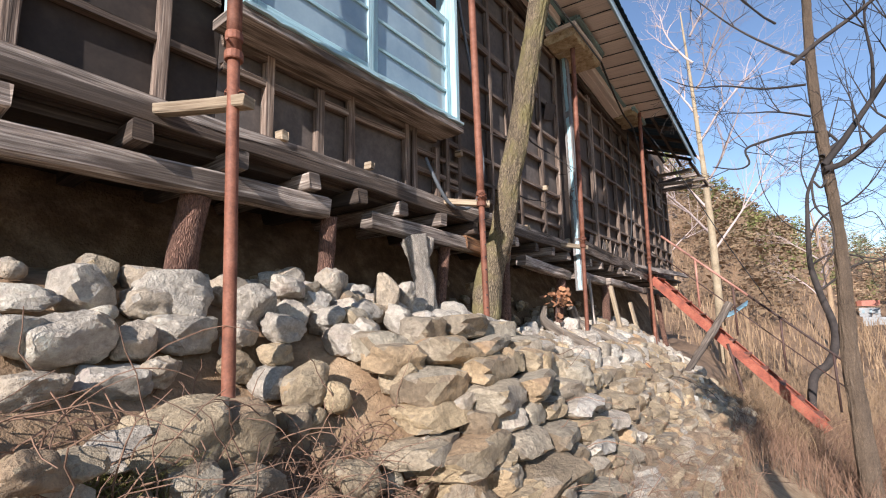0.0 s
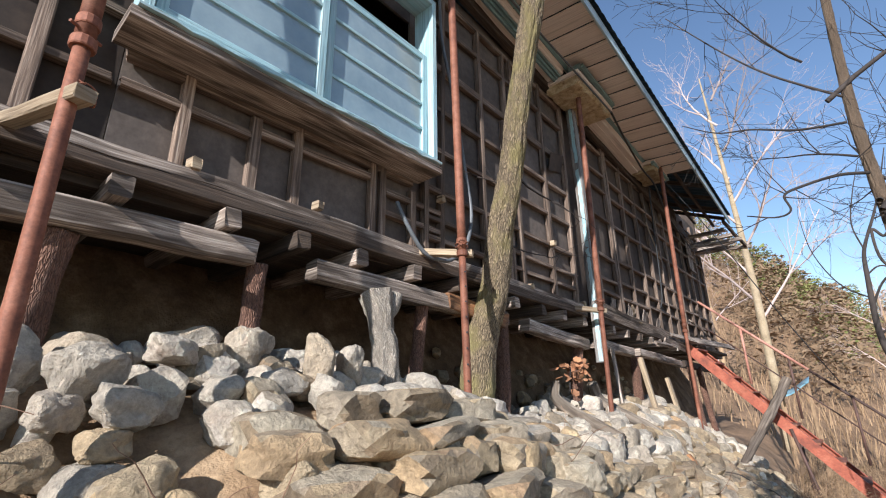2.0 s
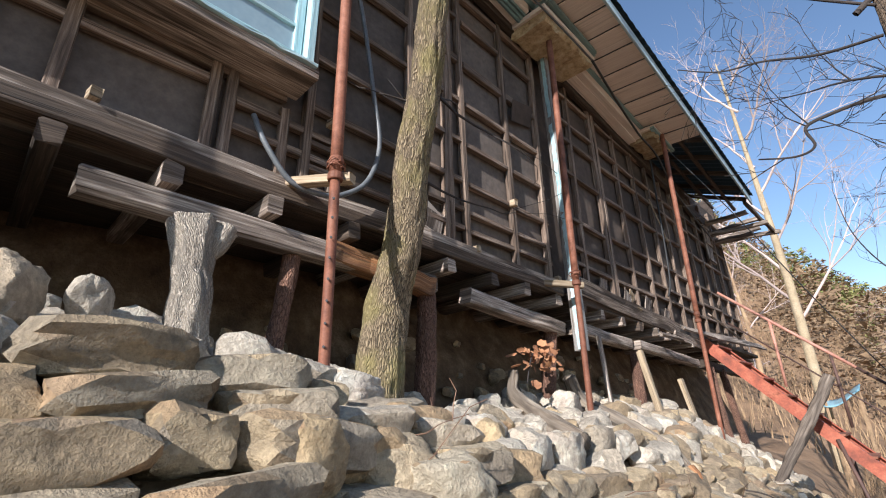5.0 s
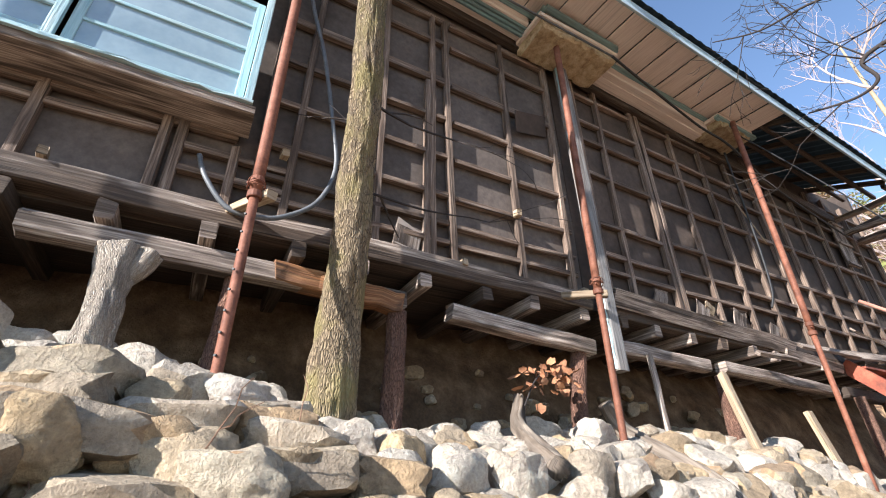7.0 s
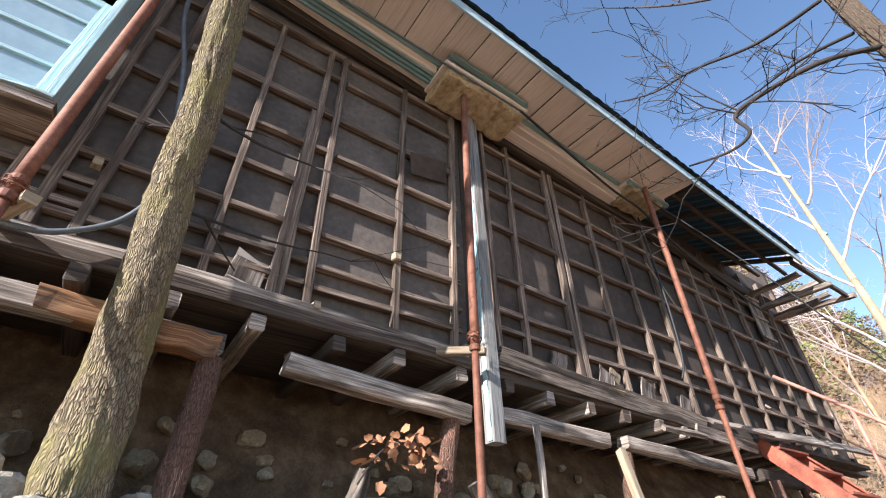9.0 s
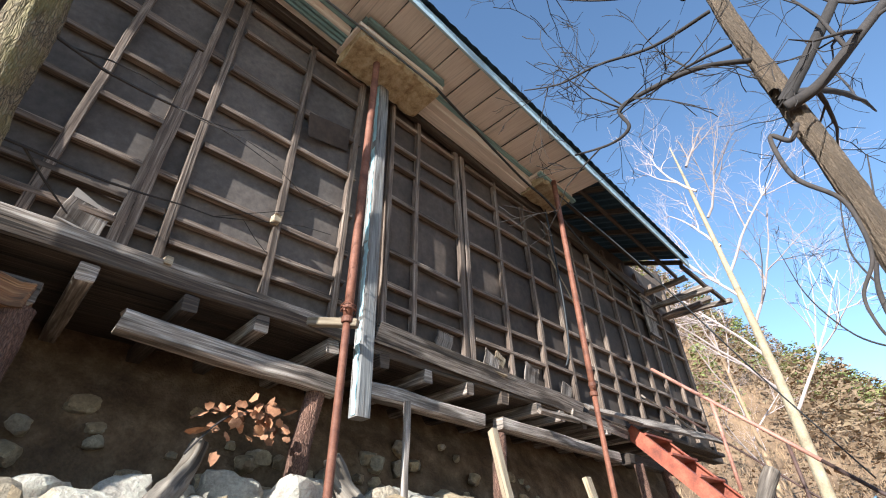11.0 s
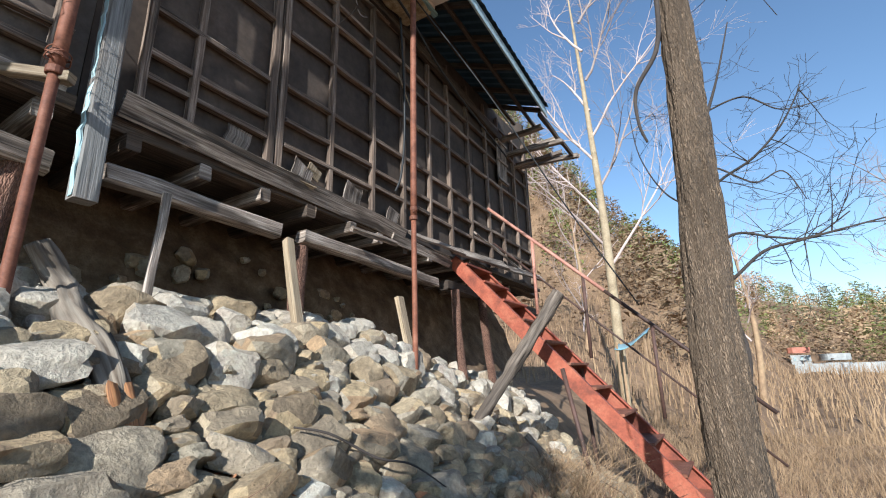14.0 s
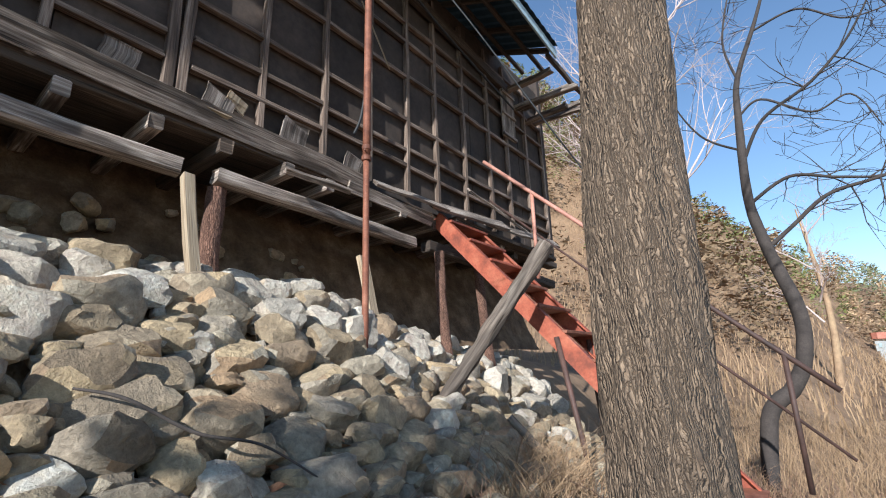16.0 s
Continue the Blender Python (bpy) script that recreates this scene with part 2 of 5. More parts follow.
# pine green paled and greyed: distance haze is mixed into the colour
M_HAZEPINE = mottled("hazed_pine_needles", [(0.13, 0.15, 0.07), (0.23, 0.24, 0.12), (0.32, 0.3, 0.17)], 0.5, 0.9, 0.01, 0.3)
M_WHITEWALL = mottled("pale_far_wall", [(0.308, 0.308, 0.291), (0.392, 0.392, 0.381)], 0.8, 0.8, 0.004, 0.2)
M_TARP = mottled("blue_tarp", [(0.21, 0.385, 0.462), (0.28, 0.462, 0.532)], 2, 0.4, 0.004, 0.3)
M_REDROOF = mottled("red_far_roof", [(0.35, 0.12, 0.08), (0.45, 0.18, 0.12)], 2, 0.7, 0.004, 0.2)


def glass_material():
    m, n, l, b = material("dusty_window_glass", 0.06)
    co = n.new("ShaderNodeNewGeometry").outputs["Position"]
    d = noise_node(n, l, co, 2.2, 5, 0.7)
    l.new(ramp(n, l, d, [(0.3, (0.22, 0.3, 0.34)), (0.7, (0.36, 0.45, 0.48))]), b.inputs["Base Color"])
    l.new(ramp(n, l, d, [(0.4, (0.04, 0.04, 0.04)), (0.8, (0.3, 0.3, 0.3))]), b.inputs["Roughness"])
    b.inputs["Specular IOR Level"].default_value = 1.0
    b.inputs["Coat Weight"].default_value = 1.0
    b.inputs["Coat Roughness"].default_value = 0.03
    return m


M_GLASS = glass_material()


# ---- building blocks ----
def part(name, bm, mat, parent=None, label="", smooth=False):
    me = bpy.data.meshes.new(name)
    bm.to_mesh(me)
    bm.free()
    me.materials.append(mat)
    if smooth:
        for p in me.polygons:
            p.use_smooth = True
    ob = new(name, me)
    if parent:
        ob.parent = parent
    if label:
        ob["label"] = label
    return ob


def thing(name, label, category, group="", kind=""):
    return tagged(new(name), label, category, group, kind)


def B():
    bm = bmesh.new()
    bm.loops.layers.uv.new("UVMap")
    return bm


def quad(bm, verts, uvs):
    f = bm.faces.new(verts)
    lay = bm.loops.layers.uv.active
    for lp, uv in zip(f.loops, uvs):
        lp[lay].uv = uv
    return f


def timber(bm, a, b, w, h, up=(0, 0, 1), seg=0.3, wob=0.003, chamfer=0.1, ragged=0.0, rng=random):
    """A sawn or hewn timber from a to b: w across, h along up; edges worn, lightly crooked."""
    a, b = Vector(a), Vector(b)
    d = (b - a)
    length = d.length
    d.normalize()
    u = Vector(up)
    u = (u - d * u.dot(d)).normalized()
    s = d.cross(u)
    c = chamfer * min(w, h)
    prof = [(-w / 2 + c, -h / 2), (w / 2 - c, -h / 2), (w / 2, -h / 2 + c), (w / 2, h / 2 - c), (w / 2 - c, h / 2), (-w / 2 + c, h / 2), (-w / 2, h / 2 - c), (-w / 2, -h / 2 + c)]
    n = max(1, int(length / seg))
    off = rng.uniform(0, 50)
    rings, v_at = [], [0.0]
    for i in range(8):
        p, q = prof[i], prof[(i + 1) % 8]
        v_at.append(v_at[-1] + math.dist(p, q))
    for i in range(n + 1):
        t = i / n
        cx, cy = (rng.gauss(0, wob), rng.gauss(0, wob)) if 0 < i < n else (0, 0)
        ring = []
        for x, y in prof:
            e = rng.uniform(0, ragged) if i in (0, n) else 0
            ring.append(bm.verts.new(a + d * (t * length + (e if i == 0 else -e)) + s * (x + cx + rng.gauss(0, wob * 0.4)) + u * (y + cy + rng.gauss(0, wob * 0.4))))
        rings.append(ring)
    for i in range(n):
        for k in range(8):
            k2 = (k + 1) % 8
            u0, u1 = off + length * i / n, off + length * (i + 1) / n
            quad(bm, (rings[i][k], rings[i][k2], rings[i + 1][k2], rings[i + 1][k]), ((u0, v_at[k]), (u0, v_at[k + 1]), (u1, v_at[k + 1]), (u1, v_at[k])))
    for ring, fl in ((rings[0], True), (rings[-1], False)):
        vs = ring[::-1] if fl else ring
        pr = prof[::-1] if fl else prof
        quad(bm, vs, [(off + x * 0.2, y) for x, y in pr])
    return bm


def smooth_path(pts, per=6):
    pts = [Vector(p) for p in pts]
    out = []
    for i in range(len(pts) - 1):
        p0, p1, p2, p3 = pts[max(0, i - 1)], pts[i], pts[i + 1], pts[min(len(pts) - 1, i + 2)]
        for k in range(per):
            t = k / per
            out.append(0.5 * ((2 * p1) + (p2 - p0) * t + (2 * p0 - 5 * p1 + 4 * p2 - p3) * t * t + (3 * p1 - p0 - 3 * p2 + p3) * t ** 3))
    out.append(pts[-1])
    return out


def tube(bm, pts, radii, n=8, rough=0.0, cap=True, furrow=0.0):
    """A round member along pts; radii one number or one for each point. U runs along it."""
    pts = [Vector(p) for p in pts]
    if isinstance(radii, (int, float)):
        radii = [radii] * len(pts)
    elif len(radii) != len(pts):
        k = len(radii) - 1
        radii = [radii[min(k, int(i * k / (len(pts) - 1)))] + (radii[min(k, int(i * k / (len(pts) - 1)) + 1)] - radii[min(k, int(i * k / (len(pts) - 1)))]) * ((i * k / (len(pts) - 1)) % 1) for i in range(len(pts))]
    ref = Vector((0.3, 0.9, 0.2))
    rings, run, off = [], 0.0, random.uniform(0, 30)
    us = []
    for i, p in enumerate(pts):
        d = (pts[min(i + 1, len(pts) - 1)] - pts[max(i - 1, 0)]).normalized()
        s = d.cross(ref)
        if s.length < 0.1:
            s = d.cross(Vector((1, 0, 0)))
        s.normalize()
        u = s.cross(d)
        if i:
            run += (p - pts[i - 1]).length
        us.append(off + run)
        ring = []
        for k in range(n):
            a = 2 * math.pi * k / n
            r = radii[i]
            if rough:
                r *= 1 + rough * noise.noise(Vector((math.cos(a) * 2.2 + off, math.sin(a) * 2.2, run * 5)))
            if furrow:
                q = Vector((math.cos(a) * 4.5 + off, math.sin(a) * 4.5, run * 3.2))
                w = Vector((math.cos(a) * 9 + off, math.sin(a) * 9, run * 7))
                r += furrow * (0.5 - 2.2 * abs(noise.noise(q + 0.35 * noise.noise_vector(w)))) + 0.4 * furrow * (0.5 - 2 * abs(noise.noise(w * 1.3)))
            ring.append(bm.verts.new(p + (s * math.cos(a) + u * math.sin(a)) * r))
        rings.append(ring)
    for i in range(len(pts) - 1):
        r = max(radii[0], 0.004)
        for k in range(n):
            k2 = (k + 1) % n
            va, vb = 2 * math.pi * r * k / n, 2 * math.pi * r * (k + 1) / n
            quad(bm, (rings[i][k], rings[i][k2], rings[i + 1][k2], rings[i + 1][k]), ((us[i], va), (us[i], vb), (us[i + 1], vb), (us[i + 1], va)))
    if cap:
        for ring, fl in ((rings[0], True), (rings[-1], False)):
            quad(bm, ring[::-1] if fl else ring, [(off + 0.01 * k, 0.01 * k) for k in range(n)])
    return bm


def lerp(a, b, t):
    return a + (b - a) * t


def table(rows, y):
    """Straight-line reading of a small table of (y, value)."""
    if y <= rows[0][0]:
        return rows[0][1]
    for (y0, v0), (y1, v1) in zip(rows, rows[1:]):
        if y <= y1:
            return lerp(v0, v1, (y - y0) / (y1 - y0))
    return rows[-1][1]


# ---- the ground: terrace, stone bank, path, field and hills in one sheet ----
X_KEYS = (-3.3, -2.3, -1.9, -1.6, -1.4, -1.05, 0.0, 0.6, 3.0)
BANK = [
    (-4, (1.8, 1.62, 1.45, 1.32, 1.2, 0.85, 0.15, 0.05, -0.1)),
    (0.2, (1.8, 1.6, 1.36, 1.08, 0.95, 0.7, 0.1, 0.0, -0.2)),
    (0.8, (1.78, 1.58, 1.26, 1.0, 0.86, 0.58, 0.05, -0.05, -0.25)),
    (1.25, (1.76, 1.55, 1.18, 0.95, 0.72, 0.46, 0.03, -0.08, -0.27)),
    (1.55, (1.76, 1.53, 1.3, 1.08, 0.66, 0.4, 0.02, -0.1, -0.28)),
    (2, (1.75, 1.52, 1.38, 1.3, 1.05, 0.36, 0.0, -0.12, -0.3)),
    (2.7, (1.7, 1.48, 1.33, 1.25, 1.06, 0.32, -0.1, -0.22, -0.38)),
    (3.3, (1.6, 1.3, 1.16, 1.1, 0.95, 0.28, -0.14, -0.28, -0.44)),
    (4, (1.5, 1.18, 1.07, 1.0, 0.78, 0.24, -0.2, -0.35, -0.5)),
    (5.2, (1.4, 1.17, 1.05, 0.92, 0.7, 0.27, -0.32, -0.5, -0.62)),
    (6, (1.42, 1.22, 1.03, 0.82, 0.62, 0.3, -0.4, -0.6, -0.7)),
    (8, (1.35, 1.17, 0.83, 0.5, 0.36, 0.1, -0.5, -0.72, -0.8)),
    (10, (1.1, 0.72, 0.4, 0.08, -0.05, -0.3, -0.62, -0.8, -0.85)),
    (13, (0.8, 0.4, 0.05, -0.28, -0.38, -0.5, -0.75, -0.85, -0.9)),
    (20, (0.0, -0.3, -0.5, -0.69, -0.73, -0.8, -0.85, -0.9, -0.9)),
]


def hills(x, y):
    h = 0.0
    for cx, cy, rx, ry, top in ((-24, 52, 16, 26, 20), (-2, 95, 28, 30, 8), (45, 150, 50, 40, 10), (120, 260, 60, 60, 46), (-60, 60, 40, 60, 30), (20, 120, 40, 30, 2)):
        h += top * math.exp(-((x - cx) / rx) ** 2 - ((y - cy) / ry) ** 2)
    return h


def ground_z(x, y, rough=True):
    cols = [table([(r[0], r[1][i]) for r in BANK], y) for i in range(len(X_KEYS))]
    z = table(list(zip(X_KEYS, cols)), x)
    open_field = max(0.0, min(1.0, (x - 0.5) / 3.5))
    far = max(0.0, min(1.0, (y - 16 - 32 * open_field) / 25))
    z += open_field * max(0.0, min(1.2, 0.04 * (y - 16)))
    z += hills(x, y) * far
    if rough:
        k = 0.05 if y < 16 else 0.25
        z += k * noise.noise(Vector((x * 1.1, y * 1.1, 0.3))) + 0.3 * k * noise.noise(Vector((x * 4, y * 4, 2)))
    return z


def grid_sheet(xs, ys, f):
    bm = B()
    vs = [[bm.verts.new((x, y, f(x, y))) for x in xs] for y in ys]
    for j in range(len(ys) - 1):
        for i in range(len(xs) - 1):
            bm.faces.new((vs[j][i], vs[j][i + 1], vs[j + 1][i + 1], vs[j + 1][i]))
    return bm


def steps(parts):
    out = []
    for a, b, d in parts:
        k = max(1, round((b - a) / d))
        out += [a + (b - a) * i / k for i in range(k)]
    return out + [parts[-1][1]]


gx = steps([(-400, -60, 40), (-60, -10, 4), (-10, -3.2, 0.7), (-3.2, 2, 0.13), (2, 12, 0.7), (12, 80, 4), (80, 500, 40)])
gy = steps([(-200, -20, 30), (-20, -3, 1.5), (-3, 12, 0.14), (12, 30, 0.8), (30, 150, 4), (150, 600, 30)])
ground = part("ground", grid_sheet(gx, gy, ground_z), M_FIELD, smooth=True)
ground.data.materials.append(M_EARTH)
for p in ground.data.polygons:
    c = p.center
    if c.x < 0.5 + 0.3 * math.sin(c.y * 1.3) and c.y < 10.5:
        p.material_index = 1
tagged(ground, "dry earth and straw-coloured winter field rising to hills", "ground", kind="structure")


# ---- stones ----
def stone_mesh(seed, cuts=6, crisp=14.0, detail=3, skew=0.2):
    """A field stone: a block bounded by jittered and random planes, its arrises worn, its faces pitted."""
    rng = random.Random(seed)
    bm = B()
    bmesh.ops.create_icosphere(bm, subdivisions=detail, radius=1.0)
    planes = []
    for d in ((0, 0, 1), (0, 0, -1), (1, 0, 0), (-1, 0, 0), (0, 1, 0), (0, -1, 0)):
        e = Vector(d) + Vector((rng.gauss(0, skew), rng.gauss(0, skew), rng.gauss(0, skew)))
        planes.append((e.normalized(), rng.uniform(0.4, 0.5)))
    for _ in range(cuts):
        d = Vector((rng.gauss(0, 1), rng.gauss(0, 1), rng.gauss(0, 1))).normalized()
        planes.append((d, rng.uniform(0.42, 0.6)))
    o = Vector((rng.uniform(0, 90), rng.uniform(0, 90), rng.uniform(0, 90)))
    for v in bm.verts:
        p = v.co.normalized()
        q = p + 0.16 * noise.noise_vector(p * 1.7 + o)
        r = sum((max(0.0, q.dot(d)) / k) ** crisp for d, k in planes) ** (-1 / crisp)
        p = p * min(r, 0.66)
        q = p * 5 + o
        p *= 1 + 0.055 * noise.noise(q) + 0.04 * noise.noise(q * 2.3) + 0.025 * noise.noise(q * 5) - 0.09 * max(0, noise.noise(q * 1.4 + o) - 0.2)
        v.co = p
    me = bpy.data.meshes.new("stone")
    bm.to_mesh(me)
    bm.free()
    for p in me.polygons:
        p.use_smooth = True
    me.set_sharp_from_angle(angle=radians(24))
    return me


def stone_set(mat, seed, count, detail=3, cuts=4, skew=0.2):
    out = []
    for i in range(count):
        me = stone_mesh(seed + i, cuts + i % 5, (9.0, 14.0, 22.0)[i % 3], detail, skew)
        me.materials.append(mat)
        out.append(me)
    return out


WALL_STONES = stone_set(M_STONE, 100, 30)
PALE_STONES = stone_set(M_PALESTONE, 300, 24)
COURSE_STONES = stone_set(M_STONE, 500, 24, 3, 0, 0.1)


def lay(me, name, parent, x, y, z, sx, sy, sz, rx=0, ry=0, rz=0):
    ob = new(name, me)
    ob.parent = parent
    ob.matrix_basis = Matrix.Translation((x, y, z)) @ Euler([radians(a) for a in (rx, ry, rz)]).to_matrix().to_4x4() @ Matrix.Diagonal((sx, sy, sz, 1))
    return ob

# ---- the house on its timber frame ----
def sill_z(y):
    return 2.46 - 0.018 * (y - 1.5)


def eave_z(y):
    return 5.4 - 0.085 * (y - 4)


XS, XF = -2.33, -2.27
Y0, Y1 = -3.4, 12.6
house = thing("wooden_house", "derelict wooden house with bare lattice walls raised on timber beams", "house")


def wall_sheet(y0, y1, z0, z1, lean=0.0):
    bm = B()
    timber(bm, (XS - 0.012 - lean, (y0 + y1) / 2, z0), (XS - 0.012, (y0 + y1) / 2, z1), y1 - y0 - 0.004, 0.02, up=(1, 0, 0), seg=0.6, wob=0.002, chamfer=0.05)
    return bm


wall = part("front_wall", wall_sheet(Y0, 0.28, 2.34, 5.3), M_SHADESHEATH, house, "sheathing with the wall's shade in its dark tone")
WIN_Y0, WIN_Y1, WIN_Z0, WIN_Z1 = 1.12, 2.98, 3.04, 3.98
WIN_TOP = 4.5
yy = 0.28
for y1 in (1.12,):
    part("sheathing_sheet", wall_sheet(yy, y1, 2.34, 5.3), M_SHADESHEATH, wall)
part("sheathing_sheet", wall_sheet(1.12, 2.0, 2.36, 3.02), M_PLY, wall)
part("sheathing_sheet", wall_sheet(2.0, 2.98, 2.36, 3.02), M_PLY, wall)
part("sheathing_sheet", wall_sheet(1.12, 2.98, 4.48, 5.3), M_SHADESHEATH, wall)
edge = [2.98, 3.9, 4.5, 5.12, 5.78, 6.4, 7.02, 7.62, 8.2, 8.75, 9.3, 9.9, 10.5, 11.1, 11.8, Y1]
# lighter tone in the bays with sun patches, shade-dark tone beyond
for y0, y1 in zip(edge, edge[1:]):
    part("sheathing_sheet", wall_sheet(y0, y1, 2.3, 5.2, random.uniform(0, 0.012)), M_PLY if y1 < 6 else M_SHADESHEATH, wall)


def stud(y, z0, z1, w=0.05, d=0.055, y_top=None, mat=M_BATTEN, out=0.0):
    bm = timber(B(), (XF - d / 2 + out, y, z0), (XF - d / 2 + out, y if y_top is None else y_top, z1), w, d, up=(1, 0, 0), seg=0.35, wob=0.003, ragged=0.03)
    return part("stud", bm, mat, wall)


def rail(y0, y1, z, h=0.042, d=0.05, tilt=0.0, mat=M_BATTEN, out=0.0):
    bm = timber(B(), (XF - 0.004 - d / 2 + out, y0, z), (XF - 0.004 - d / 2 + out, y1, z + tilt), d, h, seg=0.35, wob=0.003, ragged=0.02)
    return part("rail", bm, mat, wall)


LOW = 2.36
for y, top in ((-2.6, 5.2), (-2.0, 5.2), (-1.4, 5.2), (-0.8, 5.2), (-0.25, 5.2), (0.3, 5.2), (0.83, 5.2), (1.4, 3.0), (1.76, 2.93), (2.02, 3.02), (2.6, 3.0), (2.68, 3.0), (2.98, 2.9), (3.12, 5.1)):
    stud(y, LOW + 0.08, top, 0.055)
for y, top, yt in ((3.3, 5.0, 3.36), (3.9, 5.0, 3.9), (4.28, 4.15, 4.3), (4.5, 5.0, 4.47), (5.12, 5.05, 5.1), (5.62, 5.05, 5.66), (4.33, 5.0, 4.34)):
    stud(y, LOW + 0.03, top, 0.05, y_top=yt, out=0.006 * (y > 4.4))
for y, z in ((-3.3, 0), (-1.5, 0)):
    for k, zz in enumerate((2.78, 3.2, 3.6, 4.0, 4.4)):
        rail(y, y + 1.75, zz)
for zz in (2.8, 3.15, 3.5, 3.9, 4.3):
    rail(0.3, 1.1, zz)
rail(1.12, 1.74, 2.8)
rail(1.76, 2.58, 2.84, tilt=0.02)
rail(1.12, 2.98, 2.96, 0.06)
rail(2.7, 3.3, 2.64)
rail(2.7, 3.3, 2.8)
for zz, h in ((2.58, 0.04), (2.74, 0.036), (2.99, 0.042), (3.36, 0.042), (3.76, 0.042), (4.19, 0.07), (4.68, 0.045), (5.0, 0.06)):
    rail(3.12, 4.47, zz, h)
    rail(4.52, 5.7, zz - 0.012, h)
for y in (6.06, 6.36, 6.98, 7.06, 7.62, 8.2, 8.72, 9.25, 9.75, 10.3, 10.9, 11.4, 12.0, 12.55):
    stud(y, LOW - 0.01, 5.05, 0.065 if y in (6.98, 7.06) else 0.048, y_top=y + random.uniform(-0.05, 0.05))
for y0, y1 in ((6.06, 6.95), (7.1, 8.2), (8.2, 9.25), (9.25, 10.3), (10.3, 11.4), (11.4, 12.55)):
    for zz in (2.68, 2.9, 3.22, 3.76, 4.2, 4.45, 4.85):
        rail(y0, y1, zz + random.uniform(-0.03, 0.03), tilt=random.uniform(-0.03, 0.02))

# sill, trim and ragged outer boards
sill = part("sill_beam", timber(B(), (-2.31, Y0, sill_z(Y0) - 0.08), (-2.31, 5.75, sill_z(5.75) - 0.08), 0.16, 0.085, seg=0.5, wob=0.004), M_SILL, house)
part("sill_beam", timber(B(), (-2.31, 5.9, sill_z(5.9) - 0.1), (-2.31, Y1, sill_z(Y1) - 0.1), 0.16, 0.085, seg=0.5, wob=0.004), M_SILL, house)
part("sill_board", timber(B(), (-2.245, Y0, sill_z(Y0) - 0.02), (-2.245, 5.7, sill_z(5.7) - 0.02), 0.03, 0.06, seg=0.4, wob=0.005), M_BEAM, house)
part("sill_board", timber(B(), (-2.17, 5.93, 2.38), (-2.2, 8.6, 2.26), 0.03, 0.15, up=(0.45, 0, 1), seg=0.4, wob=0.005), M_BEAM, house, "bleached sagging cover board")
part("sill_board", timber(B(), (-2.2, 8.4, 2.2), (-2.2, 9.5, 2.14), 0.03, 0.1, up=(0.3, 0, 1), seg=0.4, wob=0.005), M_BEAM, house)

# joist ends
for i in range(34):
    y = -3.2 + 0.44 * i + random.uniform(-0.04, 0.04)
    z = sill_z(y) - 0.19
    part("joist", timber(B(), (-3.4, y, z), (-2.2 + random.uniform(-0.02, 0.03), y, z), 0.085, 0.1, seg=0.6, ragged=0.02), M_BEAM if i % 3 else M_SILL, house)

# long bearers under the joists
BEARERS = [(-3.6, 1.83, 2.12, 2.145, 0.13, M_BEAM), (2.16, 4.12, 2.13, 2.06, 0.12, M_BEAM), (4.44, 5.72, 2.05, 1.955, 0.115, M_BEAM), (5.92, 7.12, 1.99, 1.95, 0.11, M_BEAM), (7.32, 9.32, 1.97, 1.89, 0.1, M_BEAM), (9.5, 12.5, 1.9, 1.85, 0.12, M_SILL)]
for y0, y1, z0, z1, h, mat in BEARERS:
    part("bearer", timber(B(), (-2.29, y0, z0), (-2.29, y1, z1), 0.12, h, seg=0.25, wob=0.004, chamfer=0.14, ragged=0.03), mat, house, "long weathered floor bearer")
part("bearer", timber(B(), (-2.285, 3.28, 2.11), (-2.285, 4.13, 2.04), 0.13, 0.122, seg=0.09, wob=0.005, ragged=0.06), M_ROT, house, "rotten orange end of a bearer")

# floor deck and closing walls
def slab(y0, y1, x0, x1, z0, z1):
    return timber(B(), ((x0 + x1) / 2, y0, (z0 + z1) / 2), ((x0 + x1) / 2, y1, (z0 + z1) / 2), x1 - x0, z1 - z0, seg=4, wob=0.0, chamfer=0.02)


# deck colour holds part of the crawl-space darkness
part("floor_deck", slab(Y0, Y1, -6.5, -2.36, 2.3, 2.36), M_SILL, house, "underside of the plank floor, shade put into its colour")
part("back_wall", slab(Y0, Y1, -6.6, -6.5, 1.2, 5.3), M_SHADESHEATH, house)
part("end_wall", slab(Y0 - 0.1, Y0, -6.6, -2.33, 1.2, 5.6), M_SHADESHEATH, house)
part("end_wall", slab(Y1, Y1 + 0.1, -6.6, -2.3, 2.2, 5.6), M_SHADESHEATH, house)
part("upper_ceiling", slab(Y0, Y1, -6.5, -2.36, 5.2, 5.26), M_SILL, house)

# corner post of grey-blue plank
part("corner_post", timber(B(), (-2.16, 5.83, 1.76), (-2.2, 5.83, 5.15), 0.11, 0.1, up=(1, 0, 0), seg=0.4, wob=0.002), M_GREYBLUE, house, "grey post with flaking pale blue paint")
part("paint_coat", timber(B(), (-2.145, 5.773, 1.77), (-2.185, 5.773, 5.14), 0.006, 0.04, up=(1, 0, 0), seg=0.05, wob=0.004), M_WINBLUE, house, "flaking pale blue paint")

# ---- window ----
window = part("window", timber(B(), (-2.16, WIN_Y0 - 0.06, 2.995), (-2.16, WIN_Y1 + 0.05, 2.995), 0.25, 0.06, seg=0.3, wob=0.003), M_BEAM, house, "projecting pale blue window")
XW = -2.06
